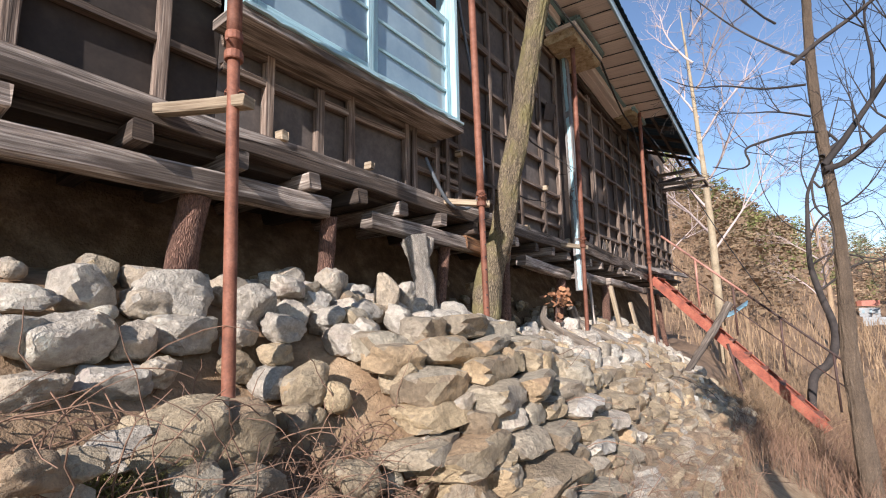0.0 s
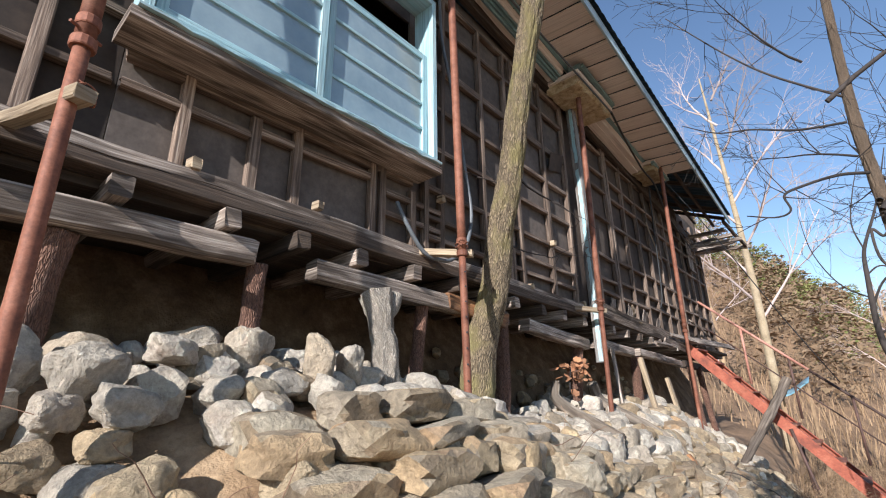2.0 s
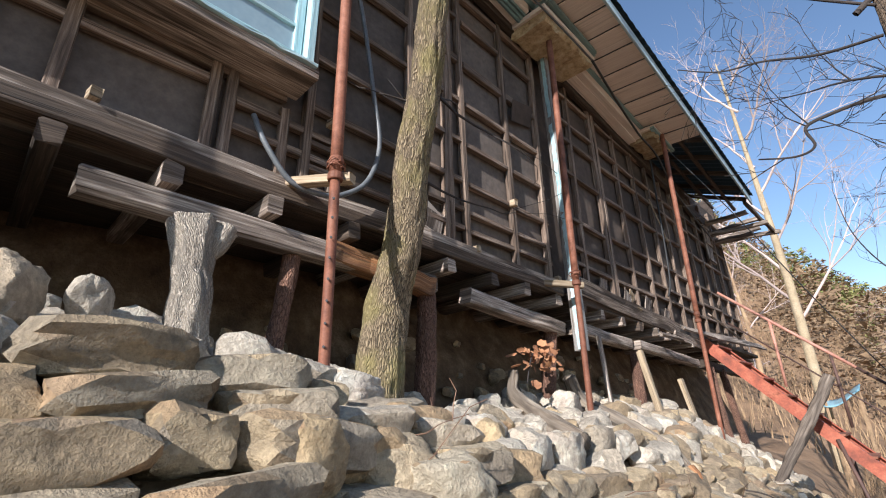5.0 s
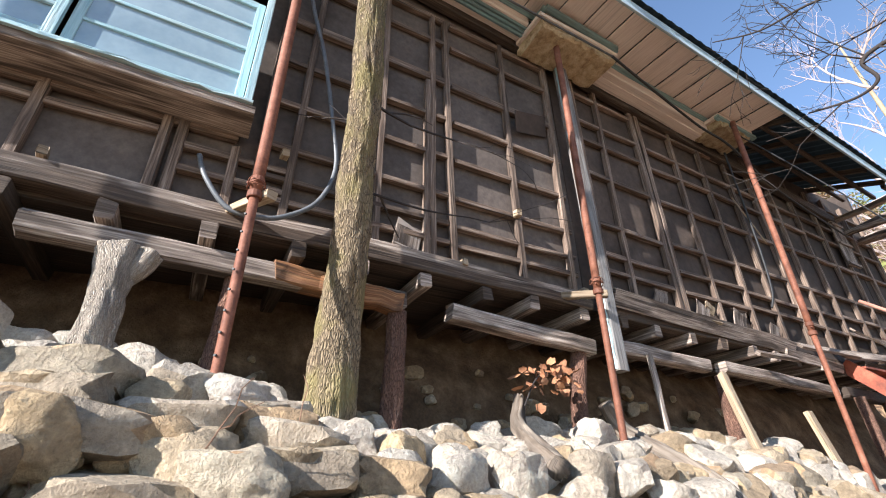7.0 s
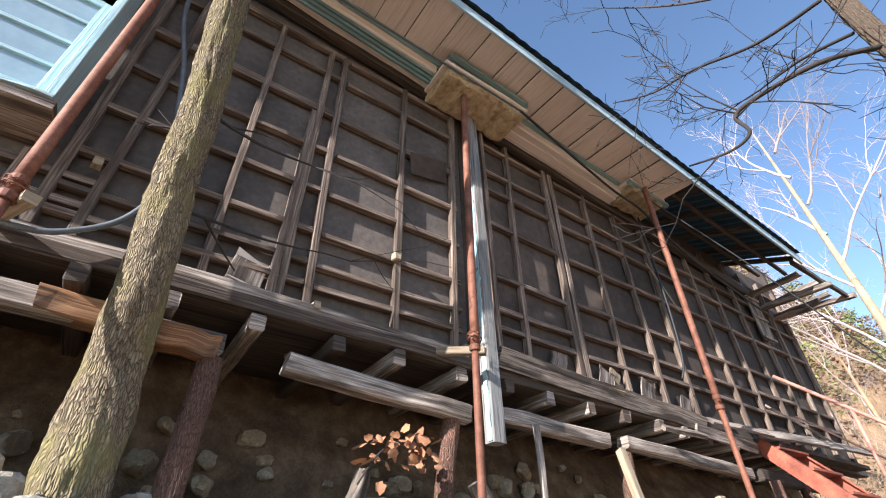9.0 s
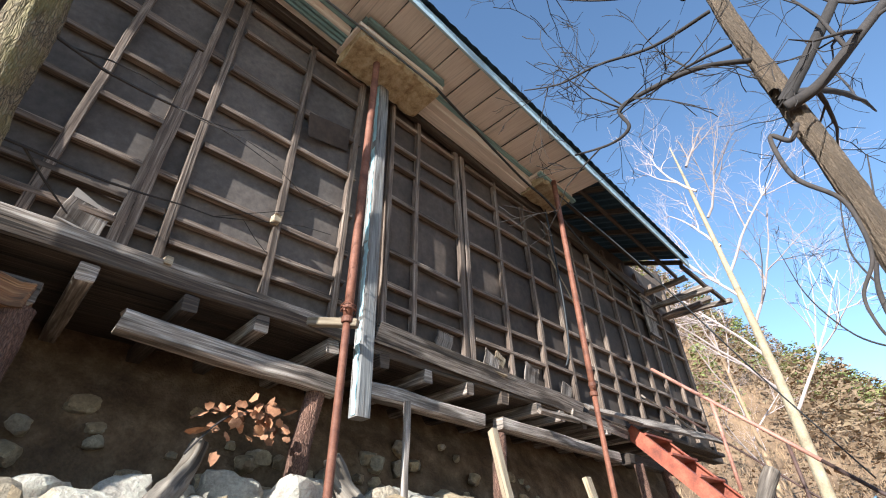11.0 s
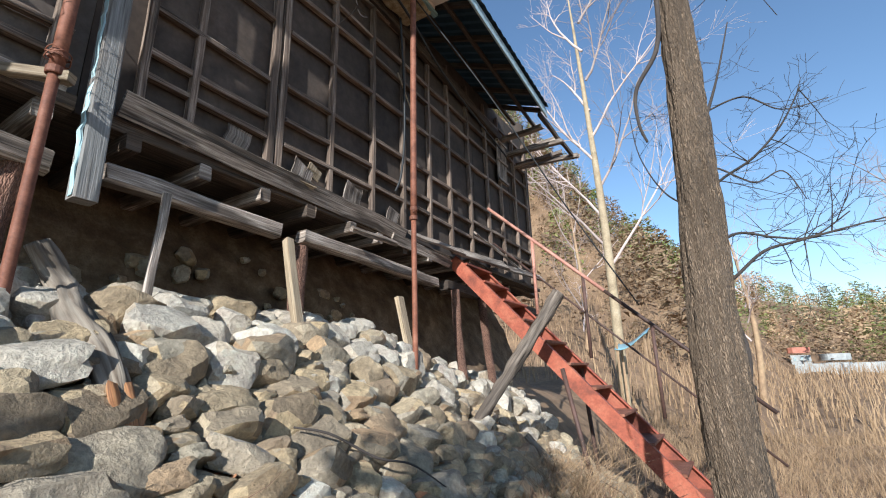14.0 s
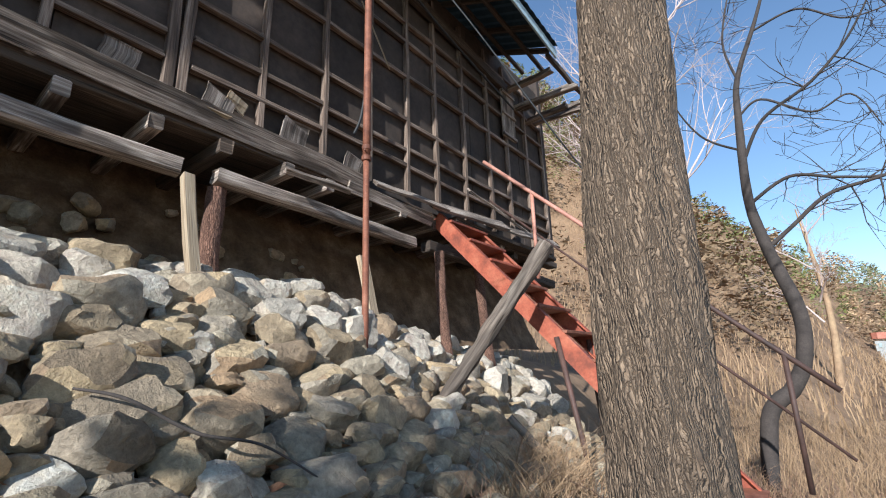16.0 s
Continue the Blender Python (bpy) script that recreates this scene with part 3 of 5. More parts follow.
part("sill_lip", timber(B(), (-2.04, WIN_Y0 - 0.04, 3.032), (-2.04, WIN_Y1 + 0.03, 3.032), 0.05, 0.014, seg=0.07, wob=0.004), M_WINBLUE, window, "flaking white paint on the sill edge")
def wbar(name, a, b, w, d, mat=M_WINBLUE):
    return part(name, timber(B(), a, b, w, d, up=(1, 0, 0), seg=0.5, wob=0.001, chamfer=0.08), mat, window)


for y in (WIN_Y0, WIN_Y1):
    wbar("window_frame", (-2.15, y, 3.03), (-2.15, y, WIN_TOP), 0.045, 0.2)
wbar("window_frame", (-2.15, WIN_Y0 - 0.02, WIN_TOP), (-2.15, WIN_Y1 + 0.02, WIN_TOP), 0.05, 0.2)
wbar("window_frame", (-2.13, WIN_Y0, 3.05), (-2.13, WIN_Y1, 3.05), 0.04, 0.18)
for k, (a, b) in enumerate(((1.15, 2.03), (2.05, 2.95))):
    x = XW - 0.03 - 0.03 * k
    for y in (a + 0.025, b - 0.025):
        wbar("sash_stile", (x, y, 3.075), (x, y, WIN_Z1), 0.05, 0.03)
    for z in (3.1, WIN_Z1 - 0.02):
        wbar("sash_rail", (x, a + 0.05, z), (x, b - 0.05, z), 0.055, 0.028)
    for i in range(1, 4):
        z = 3.1 + (WIN_Z1 - 3.12) * i / 4
        wbar("glazing_bar", (x, a + 0.05, z), (x, b - 0.05, z), 0.024, 0.026)
    for i in range(4):
        z0 = 3.1 + (WIN_Z1 - 3.12) * i / 4
        z1 = 3.1 + (WIN_Z1 - 3.12) * (i + 1) / 4
        part("pane", timber(B(), (x - 0.004, (a + b) / 2, z0), (x - 0.004, (a + b) / 2, z1), b - a - 0.08, 0.004, up=(1, random.uniform(-0.01, 0.01), random.uniform(-0.008, 0.008)), seg=1, wob=0, chamfer=0.01), M_GLASS, window)

# ---- roof ----
XE = -1.4
def roof_sheet():
    bm = B()
    ys = [i * 0.0375 for i in range(int((11.3 + 4) / 0.0375))]
    rows = []
    for x, dz in ((XE + 0.06, 0.06), (-2.4, 0.5), (-4.5, 1.45), (-6.9, 0.4)):
        rows.append([bm.verts.new((x, -4 + y, eave_z(-4 + y) + dz + 0.02 + 0.011 * math.cos(i * math.pi / 2 * 1.0))) for i, y in enumerate(ys)])
    for a, b in zip(rows, rows[1:]):
        for i in range(len(ys) - 1):
            bm.faces.new((a[i], a[i + 1], b[i + 1], b[i]))
    bmesh.ops.solidify(bm, geom=bm.faces[:], thickness=0.004)
    return bm


roof = part("roof", roof_sheet(), M_DARKMETAL, house, "dark corrugated metal roof")
part("fascia", timber(B(), (XE, -4, eave_z(-4)), (XE, 11.3, eave_z(11.3)), 0.025, 0.13, seg=0.8, wob=0.001), M_FASCIA, roof, "pale blue fascia board")
for i in range(40):
    y = -3.85 + 0.318 * i
    part("soffit_board", timber(B(), (XE - 0.015, y, eave_z(y) - 0.02), (-2.05, y, eave_z(y) + 0.03), 0.315, 0.016, seg=0.6, wob=0.001), M_CREAM, roof)
part("soffit_trim", timber(B(), (-1.99, -3.9, eave_z(-3.9) + 0.005), (-1.99, 8.75, eave_z(8.75) + 0.005), 0.05, 0.035, seg=0.6, wob=0.002), M_TEAL, roof)
for y0, y1, dz in ((-3.6, 5.3, 0.0), (6.3, 8.1, 0.0)):
    part("boxed_plate", timber(B(), (-2.06, y0, eave_z(y0) - 0.07), (-2.06, y1, eave_z(y1) - 0.07), 0.1, 0.12, seg=0.35, wob=0.004), M_CREAM, roof, "cream boxed plate with peeling paint")
    part("boxed_plate", timber(B(), (-2.16, y0, eave_z(y0) - 0.13), (-2.16, y1, eave_z(y1) - 0.13), 0.12, 0.03, seg=0.35, wob=0.004), M_CREAM, roof)
part("wall_plate", timber(B(), (-2.26, -3.6, eave_z(-3.6) - 0.2), (-2.26, 11.4, eave_z(11.4) - 0.12), 0.08, 0.14, seg=0.5, wob=0.004), M_SILL, roof)
for k in range(3):
    y0, y1 = 2.9, 5.3
    part("gutter_strip", timber(B(), (-2.13 + 0.035 * k, y0, eave_z(y0) - 0.17 + 0.016 * k), (-2.13 + 0.035 * k, y1, eave_z(y1) - 0.17 + 0.016 * k), 0.03, 0.03, up=(0.4, 0, 1), seg=0.6, wob=0.001), M_TEAL, roof, "grooved dark teal moulding")


def corbel(y0, y1, x0, x1, z, h):
    """Plaster-and-lath block under the eave, its lower face broken open."""
    bm = B()
    timber(bm, ((x0 + x1) / 2, y0, z), ((x0 + x1) / 2, y1, z), x1 - x0, h, seg=0.06, wob=0.009, chamfer=0.2, ragged=0.03)
    c = part("corbel", bm, M_PLASTER, roof, "crumbling plaster block under the eave")
    part("corbel_cap", timber(B(), ((x0 + x1) / 2 + 0.02, y0 - 0.03, z + h / 2 + 0.025), ((x0 + x1) / 2 + 0.02, y1 + 0.03, z + h / 2 + 0.02), x1 - x0, 0.05, seg=0.3, wob=0.002), M_CREAM, c)
    return c


corbel(5.32, 6.3, -2.26, -1.84, 5.03, 0.11)
corbel(8.05, 8.68, -2.2, -1.84, 4.93, 0.1)
for a, b in (((-1.8, 5.35, 5.2), (-1.8, 6.3, 5.14)), ((-1.95, 5.35, 5.2), (-1.8, 5.35, 5.2)), ((-1.95, 6.3, 5.14), (-1.8, 6.3, 5.14)), ((-1.84, 8.0, 4.97), (-1.84, 8.75, 4.93))):
    part("teal_frame", timber(B(), a, b, 0.06, 0.05, seg=0.4, wob=0.002), M_TEAL, roof)
for y in (8.9, 9.5, 10.1, 10.7, 11.2):
    part("rafter", timber(B(), (-1.45, y, eave_z(y) + 0.02), (-2.9, y, eave_z(y) + 0.66), 0.05, 0.07, seg=0.5, wob=0.002), M_SILL, roof)
for x, dz in ((-1.75, 0.12), (-2.1, 0.28)):
    part("purlin", timber(B(), (x, 8.7, eave_z(8.7) + dz), (x, 11.7, eave_z(11.7) + dz), 0.05, 0.05, seg=0.5, wob=0.003), M_SILL, roof)
for y, z, x1, tilt in ((11.45, 4.62, -1.5, 0.03), (11.7, 4.5, -1.28, -0.02), (11.95, 4.58, -1.42, 0.1), (12.15, 4.45, -1.6, 0.0), (12.3, 4.52, -1.2, -0.08), (12.5, 4.6, -1.5, 0.05)):
    part("broken_rafter", timber(B(), (-2.6, y, z), (x1, y + random.uniform(-0.08, 0.08), z + tilt), 0.09, 0.07, seg=0.2, wob=0.006, ragged=0.06), M_BEAM, roof, "broken bleached rafter end")
part("broken_rafter", timber(B(), (-1.5, 11.2, 4.78), (-1.3, 12.4, 4.42), 0.05, 0.07, seg=0.2, wob=0.006, ragged=0.06), M_SILL, roof)

# ---- ground and earth under the floor ----
def bank_sheet():
    ys = steps([(-3.4, 12.6, 0.1)])
    zs = [0.9 + 0.06 * i for i in range(26)]
    bm = B()
    vs = [[bm.verts.new((-2.82 + 0.1 * noise.noise(Vector((y * 1.5, z * 2, 0))) + 0.03 * noise.noise(Vector((y * 6, z * 6, 4))) - 0.45 * (z - 1.3), y, z)) for z in zs] for y in ys]
    for i in range(len(ys) - 1):
        for j in range(len(zs) - 1):
            bm.faces.new((vs[i][j], vs[i][j + 1], vs[i + 1][j + 1], vs[i + 1][j]))
    return bm


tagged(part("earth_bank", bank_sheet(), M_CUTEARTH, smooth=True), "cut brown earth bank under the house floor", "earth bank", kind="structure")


# ---- round posts under the bearers ----
def post(name, base, top, r0, r1, mat, label, rough=0.12):
    pts = smooth_path([base, (Vector(base) + Vector(top)) / 2 + Vector((random.uniform(-0.02, 0.02), random.uniform(-0.02, 0.02), 0)), top], 14)
    ob = part(name, tube(B(), pts, [r0, (r0 + r1) / 2, r1], 28, rough, furrow=0.007), mat, smooth=True)
    return tagged(ob, label, "post", "posts under the house")


def down(x, y, k=0.06):
    return (x, y, ground_z(x, y) - k)


post("log_post", down(-2.42, 1.02), (-2.33, 1.05, 2.08), 0.075, 0.065, M_LOGBARK, "round bark-covered log post under a floor bearer")
post("log_post", down(-2.36, 1.86), (-2.3, 1.86, 2.1), 0.05, 0.05, M_LOGBARK, "thin dark log post under a bearer end")
stump = part("stump_post", tube(B(), smooth_path([down(-2.12, 2.62), (-2.14, 2.62, 1.7), (-2.17, 2.61, 1.8), (-2.19, 2.61, 1.92), (-2.23, 2.6, 2.04)], 12), [0.085, 0.074, 0.07, 0.078, 0.1], 40, 0.25, furrow=0.01), M_STUMP, smooth=True)
tagged(stump, "grey weathered tree-stump post with forked top", "post")
part("fork_stub", tube(B(), smooth_path([(-2.2, 2.63, 1.88), (-2.19, 2.69, 1.96), (-2.2, 2.73, 2.05)], 6), [0.05, 0.05, 0.055], 20, 0.25, furrow=0.006), M_STUMP, stump, smooth=True)
post("log_post", down(-2.36, 3.05), (-2.32, 3.12, 2.05), 0.045, 0.045, M_LOGBARK, "thin dark log post under a bearer")
post("log_post", down(-2.32, 4.05), (-2.3, 4.08, 2.0), 0.07, 0.06, M_LOGBARK, "reddish bark log post under a rotten bearer end")
post("log_post", down(-2.36, 5.55), (-2.32, 5.6, 1.93), 0.06, 0.06, M_LOGBARK, "bark log post behind a steel prop")
post("log_post", down(-2.36, 7.4), (-2.33, 7.38, 1.9), 0.06, 0.06, M_LOGBARK, "bark log post under a bearer joint")
post("log_post", down(-2.1, 9.62), (-2.2, 9.62, 1.84), 0.05, 0.05, M_LOGBARK, "dark log post near the steel stair")
post("log_post", down(-2.1, 10.4), (-2.25, 10.4, 1.86), 0.05, 0.05, M_LOGBARK, "dark log post near the steel stair")

# leaning planks and sticks under the house
def prop_plank(a, b, w, h, mat, label):
    ob = part("leaning_plank", timber(B(), a, b, w, h, up=(1, 0, 0.2), seg=0.2, wob=0.003, ragged=0.03), mat)
    return tagged(ob, label, "plank")


prop_plank(down(-2.1, 6.15), (-2.2, 6.25, 1.96), 0.045, 0.03, M_BEAM, "thin grey batten propped under a floor bearer")
prop_plank(down(-2.06, 7.2, 0.0), (-2.18, 7.12, 1.89), 0.07, 0.06, M_PLANK, "pale barkless pole propped under the bearer joint")
prop_plank(down(-2.2, 8.78), (-2.33, 8.68, 1.66), 0.1, 0.05, M_PLANK, "broad pale plank leaning under the floor")


# ---- steel pipe props ----
def steel_prop(base, collar, top, r0=0.025, r1=0.031, pads=True, mat=M_RUST):
    base, collar, top = Vector(base), Vector(collar), Vector(top)
    t = thing("steel_prop", "rusty reddish steel pipe prop standing from stones to eave", "prop", "steel props")
    part("lower_tube", tube(B(), [lerp(base, collar, i / 8) for i in range(9)], r0, 14, 0.02), mat, t, smooth=True)
    part("upper_tube", tube(B(), [lerp(collar, top, i / 8) for i in range(9)], r1, 14, 0.02), mat, t, smooth=True)
    d = (top - base).normalized()
    for k, (s, r) in enumerate(((0.0, r1 * 1.25), (0.09, r1 * 1.18))):
        p = collar + d * s
        part("collar", tube(B(), [p - d * 0.02, p - d * 0.015, p + d * 0.015, p + d * 0.02], [r * 0.93, r, r, r * 0.93], 14), mat, t, smooth=False)
    side = Vector((0.55, -0.85, 0)).normalized()
    part("pin", tube(B(), [collar + d * 0.05 - side * r1 * 1.9, collar + d * 0.05 + side * r1 * 1.9], 0.006, 8), mat, t)
    return t


steel_prop((-1.68, 0.92, 0.95), (-1.78, 0.92, 2.56), (-1.93, 0.92, 5.55))
steel_prop((-1.915, 3.11, 1.25), (-1.94, 3.117, 2.36), (-2.0, 3.135, 5.2))
steel_prop((-2.02, 5.575, 1.05), (-2.01, 5.583, 2.3), (-1.98, 5.6, 5.02))
steel_prop((-1.87, 8.31, 0.8), (-1.86, 8.29, 2.3), (-1.8, 8.24, 4.95))


def tie_plank(a, b, label):
    t = part("tie_plank", timber(B(), a, b, 0.06, 0.05, seg=0.2, ragged=0.02), M_PLANK)
    return tagged(t, label, "plank", "tie planks")


tie_plank((-2.3, 0.8, 2.43), (-1.68, 0.95, 2.34), "pale plank wired to a steel prop and the sill")
tie_plank((-2.3, 3.0, 2.42), (-1.9, 3.2, 2.37), "short pale plank wired to a steel prop")
tie_plank((-2.3, 5.4, 2.33), (-1.97, 5.64, 2.28), "short pale plank wired to a steel prop")

# ---- steel stair ----
stair = thing("steel_stair", "rusty red-painted steel stair up to the house door", "stair")
SA, SB = Vector((-2.22, 0, 2.2)), Vector((0.25, 0, -0.42))
for y in (9.6, 10.3):
    up = Vector((0.73, 0, 0.69))
    a, b = SA + Vector((0, y, 0)), SB + Vector((0, y, 0))
    part("stringer", timber(B(), a, b, 0.012, 0.15, up=up, seg=0.4, wob=0.001, chamfer=0.05), M_REDPAINT, stair)
    for s in (0.069, -0.069):
        off = up * s + Vector((0, 0.03 if y < 10 else -0.03, 0))
        part("flange", timber(B(), a + off, b + off, 0.06, 0.012, up=up, seg=0.5, wob=0.001, chamfer=0.05), M_REDPAINT, stair)
NT = 11
for i in range(NT):
    p = lerp(SA, SB, (i + 0.4) / NT)
    part("tread", timber(B(), (p.x, 9.61, p.z + 0.03), (p.x, 10.29, p.z + 0.03), 0.22, 0.025, seg=0.4, wob=0.001), M_REDPAINT if i < 3 else M_RUST, stair)
RA, RB = Vector((-2.05, 10.34, 3.05)), Vector((0.75, 10.34, 0.45))
part("handrail", tube(B(), [lerp(RA, RB, i / 8) for i in range(5)], 0.022, 10), M_PINKPAINT, stair, smooth=True)
part("handrail", tube(B(), [lerp(RA, RB, (i + 4) / 8) for i in range(5)], 0.02, 10), M_DARKSTEEL, stair, smooth=True)
RC, RD = RA + Vector((0.05, 0, -0.5)), RB + Vector((0, 0, -0.45))
part("mid_rail", tube(B(), [RC, RD], 0.012, 8), M_DARKSTEEL, stair, smooth=True)
for k, mat in ((0.21, M_PINKPAINT), (0.42, M_DARKSTEEL), (0.66, M_DARKSTEEL), (0.9, M_DARKSTEEL)):
    p = lerp(RA, RB, k)
    part("baluster", tube(B(), [p, (p.x, p.y, p.z - 0.95)], 0.02, 8), mat, stair, smooth=True)
part("leg", tube(B(), [(-0.98, 9.58, 0.9), (-0.72, 9.5, -0.35)], 0.022, 8), M_DARKSTEEL, stair, smooth=True)
part("leg", tube(B(), [(-0.98, 10.28, 0.9), (-0.9, 10.3, -0.4)], 0.022, 8), M_DARKSTEEL, stair, smooth=True)

# ---- stone bank ----
dry_wall = thing("dry_stone_wall", "dry-laid wall of tan and grey field stones", "stone wall")
stone_bank = thing("stone_bank", "tumbled bank of brown and grey field stones", "stone bank")
rubble = thing("rubble_bank", "heap of pale dusty stones below the raised house", "rubble")
rng = random.Random(7)
PROFILES = {}


def bank_point(y, s):
    """The point at arc length s up the bank from its foot at y, and the slope there."""
    k = round(y / 0.05)
    if k not in PROFILES:
        pts = [(-0.62 - 0.04 * i, ground_z(-0.62 - 0.04 * i, k * 0.05, False)) for i in range(50)]
        run = [0.0]
        for p, q in zip(pts, pts[1:]):
            run.append(run[-1] + math.dist(p, q))
        PROFILES[k] = pts, run
    pts, run = PROFILES[k]
    i = 0
    while i < len(run) - 2 and run[i + 1] < s:
        i += 1
    t = (s - run[i]) / (run[i + 1] - run[i])
    (x0, z0), (x1, z1) = pts[i], pts[i + 1]
    return lerp(x0, x1, t), lerp(z0, z1, t), math.degrees(math.atan2(z1 - z0, x0 - x1))


def bank_arc(y, x):
    """Arc length from the foot of the bank to x."""
    bank_point(y, 0.0)
    pts, run = PROFILES[round(y / 0.05)]
    return table(list(zip([-p[0] for p in pts], run)), -x)


small = {"dry_wall": [], "stone_bank": [], "rubble": []}
OWNER = {"dry_wall": dry_wall, "stone_bank": stone_bank, "rubble": rubble}


def set_stone(who, y, s, w, h, pale, tilt=0.35, loose=8, proud=0.02):
    x, z, slope = bank_point(y, s)
    a = radians(slope)
    x, z = x + proud * math.sin(a), z + proud * math.cos(a)
    lean = min(tilt * slope, 40)
    if w < 0.13:
        small[who].append((x, y, z, w, h, rng.random()))
    else:
        me = rng.choice(PALE_STONES if pale else COURSE_STONES if who == "dry_wall" else WALL_STONES)
        lay(me, "stone", OWNER[who], x - 0.05 * w, y, z, max(0.2, w * rng.uniform(0.75, 1.0)), w * 1.1, h * 1.14, rng.gauss(0, loose), lean + rng.gauss(0, loose), rng.gauss(0, 12) + rng.choice((0, 180)))


# the laid wall: rough courses of flat stones, broken by a few tall ones
r, level = 0, 0.03
while level < 1.6:
    h = rng.uniform(0.11, 0.15)
    y = 1.42 + rng.uniform(0, 0.2)
    while y < 5.3:
        w = rng.choice((0.17, 0.24, 0.29, 0.33, 0.37, 0.42)) * rng.uniform(0.9, 1.1) * (1.0 if y < 3.6 else 0.85)
        hh = h * rng.uniform(0.8, 1.15)
        s = level + h / 2 + 0.045 * noise.noise(Vector((y * 1.1, r * 0.2, 5))) + rng.uniform(-0.012, 0.012)
        if s < bank_arc(y + w / 2, -1.74 if y < 3.3 else -1.5):
            set_stone("dry_wall", y + w / 2, s, w, hh, rng.random() < 0.06, 0.08, 3.5, 0.1)
            if rng.random() < 0.5:
                set_stone("dry_wall", y + w, s + hh * rng.uniform(-0.5, 0.5), rng.uniform(0.05, 0.1), 0.05, False)
        y += w + rng.uniform(0.0, 0.02)
    level += h * 0.98
    r += 1


def tumble(who, y0, y1, low, high, sizes, tries, flat, pale_at, gap=0.86):
    """Stones of falling size thrown on a strip of the bank, each where it finds room."""
    cells = {}
    for lo, hi, n in sizes:
        for _ in range(n * tries):
            w = rng.uniform(lo, hi)
            y = rng.uniform(y0, y1)
            s0, s1 = bank_arc(y, low), bank_arc(y, high)
            s = rng.uniform(s0, s1)
            h = w * rng.uniform(*flat)
            c = (int(y / 0.6), int(s / 0.6))
            near = [q for i in (-1, 0, 1) for j in (-1, 0, 1) for q in cells.get((c[0] + i, c[1] + j), ())]
            if any((abs(y - q[0]) / (0.5 * gap * (w + q[2]))) ** 3 + (abs(s - q[1]) / (0.5 * gap * (h + q[3]))) ** 3 < 1 for q in near):
                continue
            cells.setdefault(c, []).append((y, s, w, h))
            share = (s - s0) / (s1 - s0)
            set_stone(who, y, s, w, h, rng.random() < pale_at(share), 0.4, 11, 0.04 + 0.18 * w)


tumble("stone_bank", 5.3, 10.9, -0.66, -1.75, ((0.25, 0.33, 40), (0.18, 0.25, 200), (0.13, 0.18, 330), (0.06, 0.12, 420)), 6, (0.4, 0.68), lambda f: 0.02 + 0.12 * f)
tumble("rubble", 5.0, 11.2, -1.7, -2.55, ((0.24, 0.34, 30), (0.16, 0.24, 130), (0.13, 0.17, 130), (0.06, 0.12, 260)), 6, (0.6, 0.95), lambda f: 0.45 + 0.5 * f)
tumble("rubble", 1.6, 3.4, -1.85, -2.5, ((0.16, 0.26, 10), (0.13, 0.17, 24), (0.05, 0.11, 60)), 3, (0.6, 0.95), lambda f: 0.9, 1.0)
tumble("rubble", 3.3, 5.1, -1.5, -2.4, ((0.18, 0.25, 16), (0.13, 0.18, 60), (0.05, 0.11, 120)), 4, (0.6, 0.95), lambda f: 0.8 + 0.2 * f, 0.95)
tumble("rubble", -0.6, 1.9, -1.95, -2.6, ((0.12, 0.2, 8), (0.04, 0.1, 60)), 2, (0.6, 0.95), lambda f: 0.8, 1.1)
tumble("stone_bank", -0.6, 2.1, -0.7, -1.7, ((0.14, 0.24, 14), (0.05, 0.12, 110)), 3, (0.6, 0.9), lambda f: 0.2, 1.0)
for who, rows in small.items():
    shapes = stone_set(M_PALESTONE if who == "rubble" else M_STONE, 700, 8, 2)
    verts, faces = [], []
    for x, y, z, w, h, q in rows:
        me = shapes[int(q * 8)]
        m = Matrix.Translation((x, y, z)) @ Euler((q * 40, q * 70, q * 90)).to_matrix().to_4x4() @ Matrix.Diagonal((w, w * 1.2, h * 1.2, 1))
        k = len(verts)
        verts += [m @ v.co for v in me.vertices]
        faces += [[k + i for i in p.vertices] for p in me.polygons]
    me = bpy.data.meshes.new("chinking")
    me.from_pydata(verts, [], faces)
    me.materials.append(M_PALESTONE if who == "rubble" else M_STONE)
    for p in me.polygons:
        p.use_smooth = True
    ob = new("chinking", me)
    ob.parent = OWNER[who]
    ob["kind"] = "stuff"


def boulder(x, y, z, sx, sy, sz, rz, pale):
    me = stone_mesh(900 + int(abs(x * 100 + y * 37)), 7, 10.0, 4)
    me.materials.append(M_PALESTONE if pale else M_STONE)
    me.name = "boulder"
    ob = lay(me, "boulder", None, x, y, z, sx, sy, sz, rng.uniform(-6, 6), rng.uniform(0, 12), rz)
    return tagged(ob, "large pale dusty boulder in the earth bank" if pale else "large brown boulder in the stone bank", "boulder", "boulders on the bank")


